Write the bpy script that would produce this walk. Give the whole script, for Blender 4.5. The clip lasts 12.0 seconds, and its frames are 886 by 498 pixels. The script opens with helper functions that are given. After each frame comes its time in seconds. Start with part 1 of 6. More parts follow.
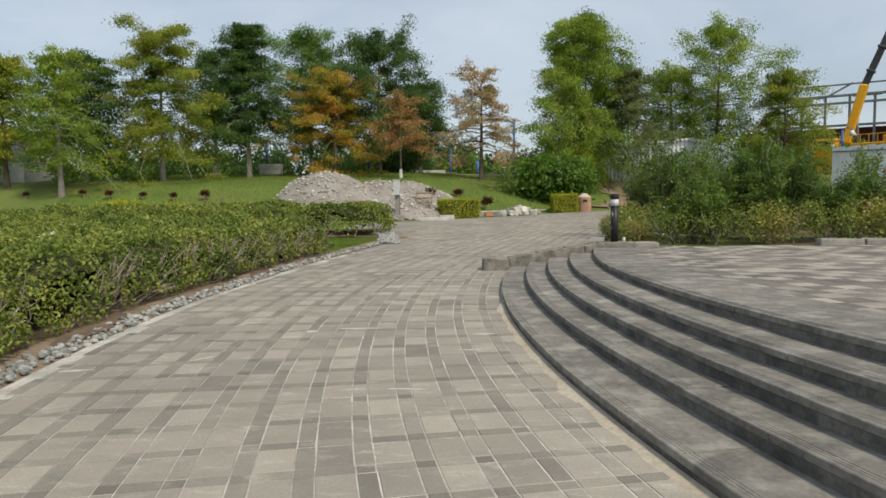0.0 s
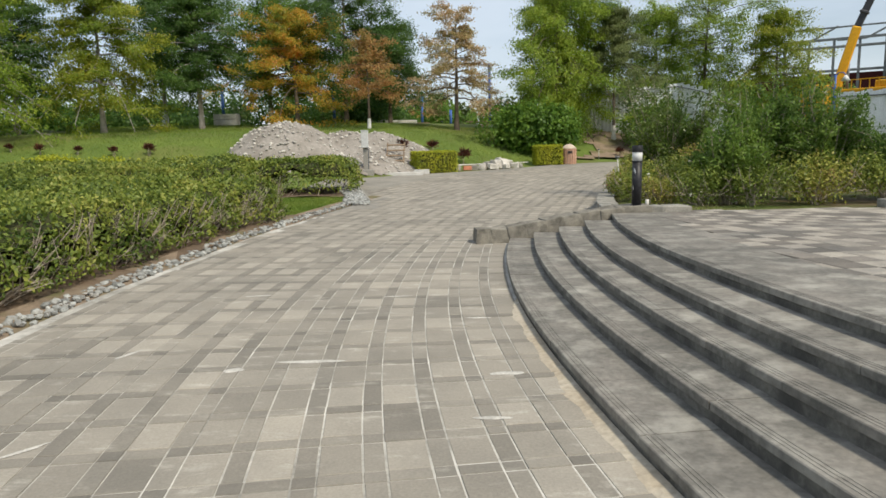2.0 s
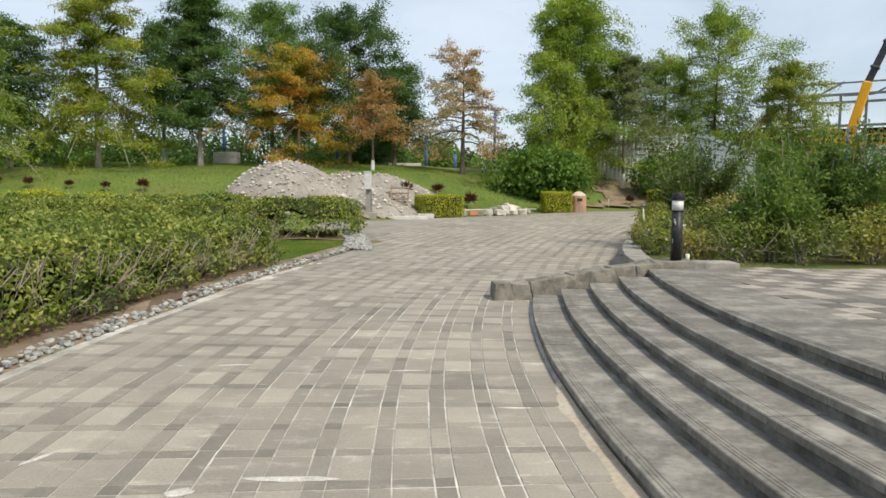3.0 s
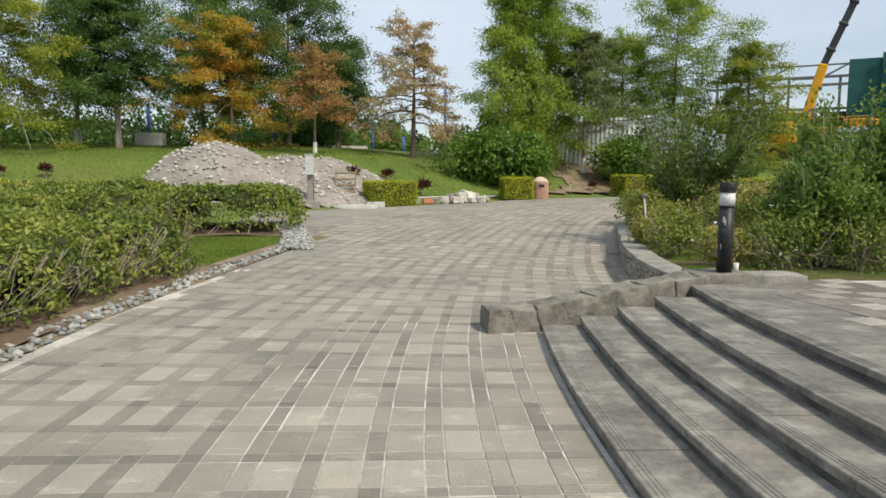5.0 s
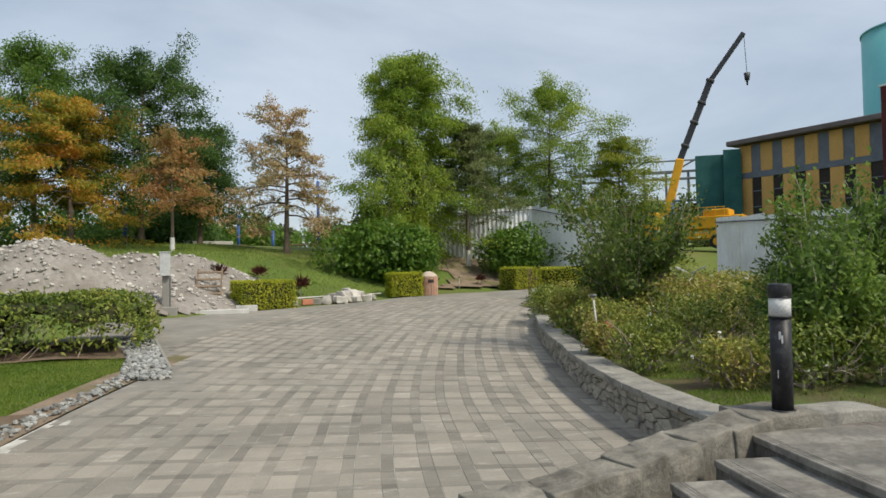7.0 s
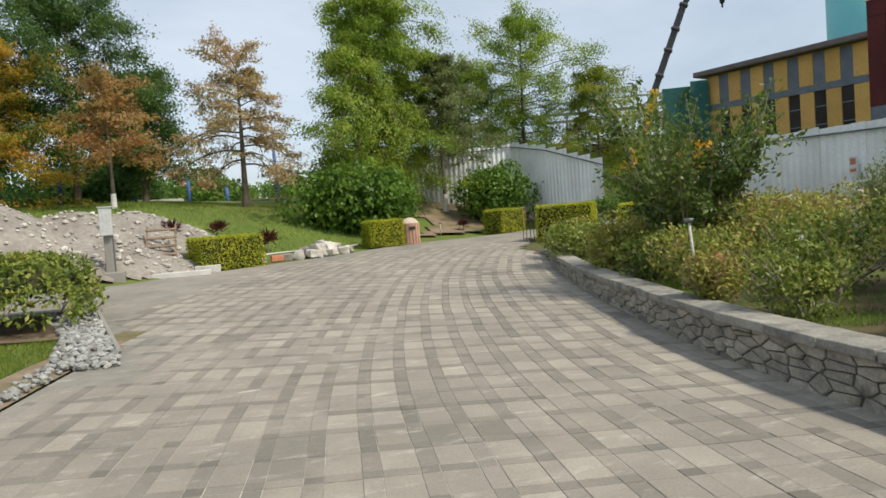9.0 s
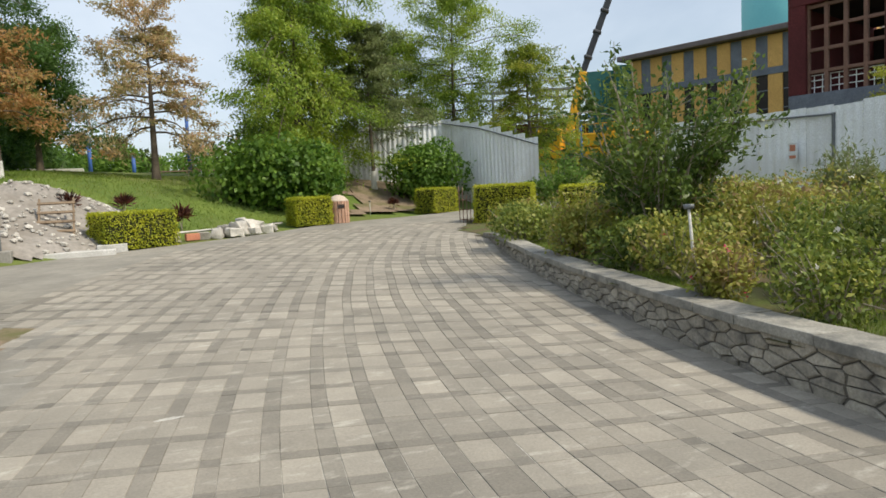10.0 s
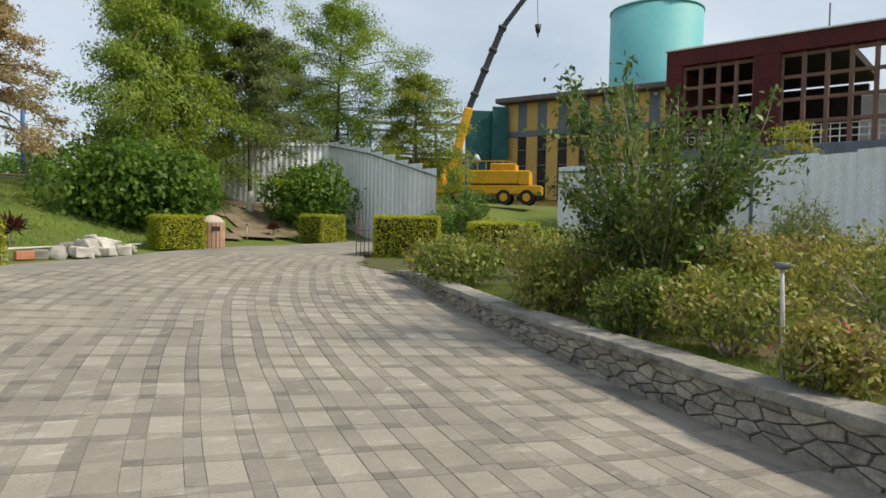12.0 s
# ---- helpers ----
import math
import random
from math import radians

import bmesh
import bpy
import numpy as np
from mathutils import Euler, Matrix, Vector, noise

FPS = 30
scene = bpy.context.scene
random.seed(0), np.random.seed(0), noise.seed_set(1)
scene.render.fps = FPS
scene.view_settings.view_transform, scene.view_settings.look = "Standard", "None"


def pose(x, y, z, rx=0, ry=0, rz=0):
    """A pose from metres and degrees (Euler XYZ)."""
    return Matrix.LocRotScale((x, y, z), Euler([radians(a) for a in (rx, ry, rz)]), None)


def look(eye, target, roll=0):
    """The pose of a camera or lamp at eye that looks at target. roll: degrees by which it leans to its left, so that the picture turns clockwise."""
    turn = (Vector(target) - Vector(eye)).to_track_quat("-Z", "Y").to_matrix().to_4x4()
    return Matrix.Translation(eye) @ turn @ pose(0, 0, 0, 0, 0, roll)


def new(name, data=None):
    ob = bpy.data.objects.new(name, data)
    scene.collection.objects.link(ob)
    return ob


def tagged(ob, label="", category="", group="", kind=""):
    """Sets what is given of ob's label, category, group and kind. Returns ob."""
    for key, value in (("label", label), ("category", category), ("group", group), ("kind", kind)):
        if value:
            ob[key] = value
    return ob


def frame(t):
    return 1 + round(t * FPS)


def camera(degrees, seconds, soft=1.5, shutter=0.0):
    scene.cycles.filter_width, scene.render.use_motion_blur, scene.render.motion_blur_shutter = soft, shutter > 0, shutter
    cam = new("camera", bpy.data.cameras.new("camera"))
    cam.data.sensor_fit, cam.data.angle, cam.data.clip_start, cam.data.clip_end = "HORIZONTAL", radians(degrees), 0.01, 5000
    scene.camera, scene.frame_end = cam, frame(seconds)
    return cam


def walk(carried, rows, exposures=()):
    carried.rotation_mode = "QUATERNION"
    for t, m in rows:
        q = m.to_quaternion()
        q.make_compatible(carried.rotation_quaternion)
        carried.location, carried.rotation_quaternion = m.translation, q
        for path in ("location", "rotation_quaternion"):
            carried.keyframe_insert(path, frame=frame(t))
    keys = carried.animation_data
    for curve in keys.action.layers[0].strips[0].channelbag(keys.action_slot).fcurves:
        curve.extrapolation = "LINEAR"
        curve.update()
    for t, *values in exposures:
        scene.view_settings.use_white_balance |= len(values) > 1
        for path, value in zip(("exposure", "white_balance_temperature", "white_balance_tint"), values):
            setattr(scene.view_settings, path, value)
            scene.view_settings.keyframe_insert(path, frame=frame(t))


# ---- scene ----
cam = camera(66.4, 12.0, soft=1.6)
PATH = [
    (0, (0.975, -1.057, 1.581), (0.807, 0.93, 1.428), -0.8),
    (0.5, (0.931, -0.277, 1.61), (0.724, 1.7, 1.39), -2.6),
    (1, (0.821, 0.439, 1.617), (0.636, 2.42, 1.422), -0.0),
    (1.5, (0.641, 1.126, 1.618), (0.497, 3.096, 1.303), -0.3),
    (2, (0.532, 1.922, 1.632), (0.45, 3.898, 1.336), -1.2),
    (2.5, (0.352, 2.637, 1.614), (0.212, 4.617, 1.373), -1.4),
    (3, (0.252, 3.377, 1.588), (0.174, 5.368, 1.422), 0.3),
    (3.5, (0.155, 4.12, 1.656), (0.082, 6.113, 1.504), -2.9),
    (3.7, (0.079, 4.371, 1.663), (0.042, 6.361, 1.464), -0.8),
    (5.3, (-0.196, 6.742, 1.646), (-0.071, 8.726, 1.426), -0.7),
    (5.5, (-0.236, 7.009, 1.647), (-0.063, 8.983, 1.376), -1.9),
    (6, (-0.386, 7.781, 1.666), (-0.177, 9.764, 1.515), -2.6),
    (6.5, (-0.538, 8.492, 1.729), (-0.224, 10.467, 1.764), -1.0),
    (7, (-0.578, 9.204, 1.772), (-0.107, 11.147, 1.831), -1.0),
    (7.2, (-0.629, 9.488, 1.756), (-0.061, 11.405, 1.827), -1.1),
    (8.8, (-0.975, 11.947, 1.561), (-0.389, 13.857, 1.461), -4.2),
    (9, (-0.927, 12.234, 1.528), (-0.336, 14.142, 1.44), -4.0),
    (9.5, (-0.998, 12.933, 1.543), (-0.266, 14.792, 1.461), -0.2),
    (10, (-0.971, 13.628, 1.579), (-0.16, 15.449, 1.413), -2.8),
    (10.1, (-0.934, 13.752, 1.561), (-0.1, 15.568, 1.485), -1.2),
    (10.2, (-0.934, 13.93, 1.538), (0.019, 15.683, 1.39), -1.1),
    (10.5, (-0.989, 14.358, 1.579), (-0.098, 16.145, 1.456), -1.0),
    (11, (-1.014, 14.989, 1.613), (-0.138, 16.774, 1.403), -0.7),
    (11.5, (-0.949, 15.626, 1.606), (0.102, 17.324, 1.488), 0.3),
    (12, (-0.965, 16.293, 1.596), (0.211, 17.909, 1.517), 1.1),
]
walk(cam, [(t, look(eye, target, roll)) for t, eye, target, roll in PATH],
     exposures=((0.0, -0.2, 6800, 8), (0.5, 0.08, 6800, 8), (1.0, 0.08, 6800, 8), (2.5, 0.0, 6800, 8), (3.2, 0.18, 6800, 8), (5.5, 0.05, 6800, 8), (6.5, 0.0, 6700, 8), (7.0, -0.12, 6700, 8), (9.0, 0.06, 6800, 8), (9.5, 0.08, 6800, 8), (10.0, 0.14, 6800, 8), (11.0, 0.02, 6850, 8), (12.0, -0.02, 6900, 8)))

# ---- light ----
SUN_DIR = Vector((0.50, -0.56, 0.90)).normalized()      # towards the sun
world = bpy.data.worlds.new("world")
scene.world = world
world.use_nodes = True
wn, wl = world.node_tree.nodes, world.node_tree.links
wn.clear()
w_out = wn.new("ShaderNodeOutputWorld")
w_bg = wn.new("ShaderNodeBackground")
w_bg.inputs["Strength"].default_value = 0.122
sky = wn.new("ShaderNodeTexSky")
sky.sky_type = "NISHITA"
sky.sun_disc = False
sky.sun_elevation = math.asin(SUN_DIR.z)
sky.sun_rotation = math.atan2(SUN_DIR.x, SUN_DIR.y)
sky.air_density, sky.dust_density, sky.ozone_density = 1.0, 1.6, 1.6
# thin cloud sheets drawn by noise over the sky dome
w_co = wn.new("ShaderNodeTexCoord")
w_sep = wn.new("ShaderNodeSeparateXYZ")
w_div = wn.new("ShaderNodeMath"); w_div.operation = "ADD"; w_div.inputs[1].default_value = 0.16
w_px = wn.new("ShaderNodeMath"); w_px.operation = "DIVIDE"
w_py = wn.new("ShaderNodeMath"); w_py.operation = "DIVIDE"
w_comb = wn.new("ShaderNodeCombineXYZ")
w_noise = wn.new("ShaderNodeTexNoise")
w_noise.inputs["Scale"].default_value = 0.55
w_noise.inputs["Detail"].default_value = 7
w_noise.inputs["Roughness"].default_value = 0.55
w_noise.inputs["Distortion"].default_value = 0.5
w_ramp = wn.new("ShaderNodeValToRGB")
w_ramp.color_ramp.elements[0].position, w_ramp.color_ramp.elements[1].position = 0.32, 0.68
w_ramp.color_ramp.elements[0].color = (0.30, 0.30, 0.30, 1)
w_ramp.color_ramp.elements[1].color = (0.86, 0.86, 0.86, 1)
w_mix = wn.new("ShaderNodeMix"); w_mix.data_type = "RGBA"
w_mix.inputs[7].default_value = (6.7, 7.5, 8.7, 1)
wl.new(w_co.outputs["Generated"], w_sep.inputs[0])
wl.new(w_sep.outputs["Z"], w_div.inputs[0])
wl.new(w_sep.outputs["X"], w_px.inputs[0]); wl.new(w_div.outputs[0], w_px.inputs[1])
wl.new(w_sep.outputs["Y"], w_py.inputs[0]); wl.new(w_div.outputs[0], w_py.inputs[1])
wl.new(w_px.outputs[0], w_comb.inputs[0]); wl.new(w_py.outputs[0], w_comb.inputs[1])
wl.new(w_comb.outputs[0], w_noise.inputs["Vector"])
wl.new(w_noise.outputs["Fac"], w_ramp.inputs[0])
wl.new(w_ramp.outputs[0], w_mix.inputs[0])
wl.new(sky.outputs[0], w_mix.inputs[6])
wl.new(w_mix.outputs[2], w_bg.inputs["Color"])
wl.new(w_bg.outputs[0], w_out.inputs["Surface"])

sun_data = bpy.data.lights.new("sun", "SUN")
sun_data.energy, sun_data.angle, sun_data.color = 3.7, radians(6.0), (1.0, 0.92, 0.80)
sun = new("sun", sun_data)
sun.matrix_world = look(SUN_DIR * 80, (0, 0, 0))


# ---- materials ----
def surface(name, c1, c2, scale=6.0, fine=60.0, rough=0.8, bump=0.3, bump_scale=0.0, metal=0.0, vary=0.0, c3=None, big=0.5, coords="Object", spec=0.3, grain_=0.25):
    """A surface with broad patches and fine grain of two colours, stains of a third, and pieces that differ by 'vary'."""
    m = bpy.data.materials.new(name)
    m.use_nodes = True
    n, l = m.node_tree.nodes, m.node_tree.links
    b = n["Principled BSDF"]
    b.inputs["Roughness"].default_value = rough
    b.inputs["Metallic"].default_value = metal
    b.inputs["Specular IOR Level"].default_value = spec
    co = n.new("ShaderNodeNewGeometry")
    src = co.outputs["Position"]
    if coords == "Object":
        tc = n.new("ShaderNodeTexCoord")
        src = tc.outputs["Object"]

    def noise_node(s, detail=5):
        t = n.new("ShaderNodeTexNoise")
        t.inputs["Scale"].default_value = s
        t.inputs["Detail"].default_value = detail
        t.inputs["Roughness"].default_value = 0.62
        l.new(src, t.inputs["Vector"])
        return t

    def ramp(a, z):
        r = n.new("ShaderNodeMapRange")
        r.inputs[1].default_value, r.inputs[2].default_value = a, z
        return r

    def mix(f, a, z, blend="MIX"):
        x = n.new("ShaderNodeMix")
        x.data_type, x.blend_type = "RGBA", blend
        for sock, v in ((0, f), (6, a), (7, z)):
            if isinstance(v, (int, float)):
                x.inputs[sock].default_value = v
            elif isinstance(v, tuple):
                x.inputs[sock].default_value = (*v, 1)
            else:
                l.new(v, x.inputs[sock])
        return x.outputs[2]

    n1, n2 = noise_node(scale), noise_node(fine, 3)
    r1 = ramp(0.34, 0.66)
    l.new(n1.outputs["Fac"], r1.inputs[0])
    col = mix(r1.outputs[0], tuple(c1), tuple(c2))
    r2 = ramp(0.25, 0.75)
    r2.inputs[3].default_value, r2.inputs[4].default_value = 1 - grain_ * 1.1, 1 + grain_ * 0.9
    l.new(n2.outputs["Fac"], r2.inputs[0])
    grain = n.new("ShaderNodeCombineColor")
    for i in range(3):
        l.new(r2.outputs[0], grain.inputs[i])
    col = mix(1.0, col, grain.outputs[0], "MULTIPLY")
    if c3:
        n3 = noise_node(scale * big, 6)
        r3 = ramp(0.49, 0.70)
        l.new(n3.outputs["Fac"], r3.inputs[0])
        col = mix(r3.outputs[0], col, tuple(c3))
    if vary:
        oi = n.new("ShaderNodeObjectInfo")
        add = n.new("ShaderNodeMath"); add.operation = "ADD"
        fr = n.new("ShaderNodeMath"); fr.operation = "FRACT"
        l.new(oi.outputs["Random"], add.inputs[0])
        l.new(co.outputs["Random Per Island"], add.inputs[1])
        l.new(add.outputs[0], fr.inputs[0])
        rv = ramp(0, 1)
        rv.inputs[3].default_value, rv.inputs[4].default_value = 1 - vary, 1 + vary
        l.new(fr.outputs[0], rv.inputs[0])
        tone = n.new("ShaderNodeCombineColor")
        for i in range(3):
            l.new(rv.outputs[0], tone.inputs[i])
        col = mix(1.0, col, tone.outputs[0], "MULTIPLY")
    l.new(col, b.inputs["Base Color"])
    if bump:
        nb = noise_node(bump_scale or fine, 6)
        bp = n.new("ShaderNodeBump")
        bp.inputs["Strength"].default_value = bump
        bp.inputs["Distance"].default_value = 0.02
        l.new(nb.outputs["Fac"], bp.inputs["Height"])
        l.new(bp.outputs[0], b.inputs["Normal"])
    return m


def leafy(name, colours, patch=0.9, through_light=0.35, rough=0.5, patch_amount=0.5):
    """Leaves: each leaf takes a colour of the list, patches of the plant lean to one end of it."""
    m = bpy.data.materials.new(name)
    m.use_nodes = True
    n, l = m.node_tree.nodes, m.node_tree.links
    b = n["Principled BSDF"]
    b.inputs["Roughness"].default_value = rough
    b.inputs["Specular IOR Level"].default_value = 0.35
    g = n.new("ShaderNodeNewGeometry")
    t = n.new("ShaderNodeTexNoise")
    t.inputs["Scale"].default_value = patch
    t.inputs["Detail"].default_value = 3
    l.new(g.outputs["Position"], t.inputs["Vector"])
    mr = n.new("ShaderNodeMapRange")
    mr.inputs[1].default_value, mr.inputs[2].default_value = 0.3, 0.7
    l.new(t.outputs["Fac"], mr.inputs[0])
    fac = n.new("ShaderNodeMix")
    fac.inputs[0].default_value = patch_amount
    l.new(g.outputs["Random Per Island"], fac.inputs[2])
    l.new(mr.outputs[0], fac.inputs[3])
    r = n.new("ShaderNodeValToRGB")
    while len(r.color_ramp.elements) < len(colours):
        r.color_ramp.elements.new(0.5)
    for i, c in enumerate(colours):
        r.color_ramp.elements[i].position = 0.12 + 0.76 * i / (len(colours) - 1)
        r.color_ramp.elements[i].color = (*c, 1)
    l.new(fac.outputs[0], r.inputs[0])
    l.new(r.outputs[0], b.inputs["Base Color"])
    tr = n.new("ShaderNodeBsdfTranslucent")
    l.new(r.outputs[0], tr.inputs["Color"])
    ms = n.new("ShaderNodeMixShader")
    ms.inputs[0].default_value = through_light
    l.new(b.outputs[0], ms.inputs[1])
    l.new(tr.outputs[0], ms.inputs[2])
    l.new(ms.outputs[0], n["Material Output"].inputs["Surface"])
    return m


def paver(name, base, stain, pale, vary):
    """A weathered paving block: fine grain, grey algae stains, and pale lime bloom in thin streaks."""
    m = bpy.data.materials.new(name)
    m.use_nodes = True
    n, l = m.node_tree.nodes, m.node_tree.links
    b = n["Principled BSDF"]
    b.inputs["Roughness"].default_value = 0.82
    b.inputs["Specular IOR Level"].default_value = 0.3
    g = n.new("ShaderNodeNewGeometry")
    oi = n.new("ShaderNodeObjectInfo")

    def tex(scale, detail, lo, hi, stretch=None):
        src = g.outputs["Position"]
        if stretch:
            mp = n.new("ShaderNodeMapping")
            mp.inputs["Scale"].default_value = stretch
            l.new(src, mp.inputs["Vector"])
            src = mp.outputs[0]
        t = n.new("ShaderNodeTexNoise")
        t.inputs["Scale"].default_value, t.inputs["Detail"].default_value, t.inputs["Roughness"].default_value = scale, detail, 0.65
        l.new(src, t.inputs["Vector"])
        r = n.new("ShaderNodeMapRange")
        r.inputs[1].default_value, r.inputs[2].default_value = lo, hi
        l.new(t.outputs["Fac"], r.inputs[0])
        return r.outputs[0]

    def mix(f, a, z, blend="MIX"):
        x = n.new("ShaderNodeMix")
        x.data_type, x.blend_type = "RGBA", blend
        l.new(f, x.inputs[0])
        for sock, v in ((6, a), (7, z)):
            if isinstance(v, tuple):
                x.inputs[sock].default_value = (*v, 1)
            else:
                l.new(v, x.inputs[sock])
        return x.outputs[2]

    def scaled(f, k):
        q = n.new("ShaderNodeMath")
        q.operation = "MULTIPLY"
        q.inputs[1].default_value = k
        l.new(f, q.inputs[0])
        return q.outputs[0]

    col = mix(tex(0.55, 6, 0.36, 0.66), base, stain)
    col = mix(scaled(tex(2.6, 7, 0.50, 0.70), 0.65), col, stain)
    col = mix(scaled(tex(3.0, 8, 0.56, 0.70, (1.0, 2.4, 1.0)), 0.55), col, pale)
    add = n.new("ShaderNodeMath"); add.operation = "ADD"
    fr = n.new("ShaderNodeMath"); fr.operation = "FRACT"
    l.new(oi.outputs["Random"], add.inputs[0])
    l.new(g.outputs["Random Per Island"], add.inputs[1])
    l.new(add.outputs[0], fr.inputs[0])
    tone = n.new("ShaderNodeMapRange")
    tone.inputs[3].default_value, tone.inputs[4].default_value = 1 - vary, 1 + vary
    l.new(fr.outputs[0], tone.inputs[0])
    grain = n.new("ShaderNodeMath"); grain.operation = "MULTIPLY"
    fine = tex(55, 4, 0.2, 0.8)
    fr2 = n.new("ShaderNodeMapRange")
    fr2.inputs[3].default_value, fr2.inputs[4].default_value = 0.80, 1.18
    l.new(fine, fr2.inputs[0])
    l.new(tone.outputs[0], grain.inputs[0]); l.new(fr2.outputs[0], grain.inputs[1])
    vec = n.new("ShaderNodeVectorMath"); vec.operation = "SCALE"
    l.new(col, vec.inputs[0]); l.new(grain.outputs[0], vec.inputs["Scale"])
    l.new(vec.outputs[0], b.inputs["Base Color"])
    bp = n.new("ShaderNodeBump")
    bp.inputs["Strength"].default_value, bp.inputs["Distance"].default_value = 0.3, 0.01
    l.new(fine, bp.inputs["Height"])
    l.new(bp.outputs[0], b.inputs["Normal"])
    return m


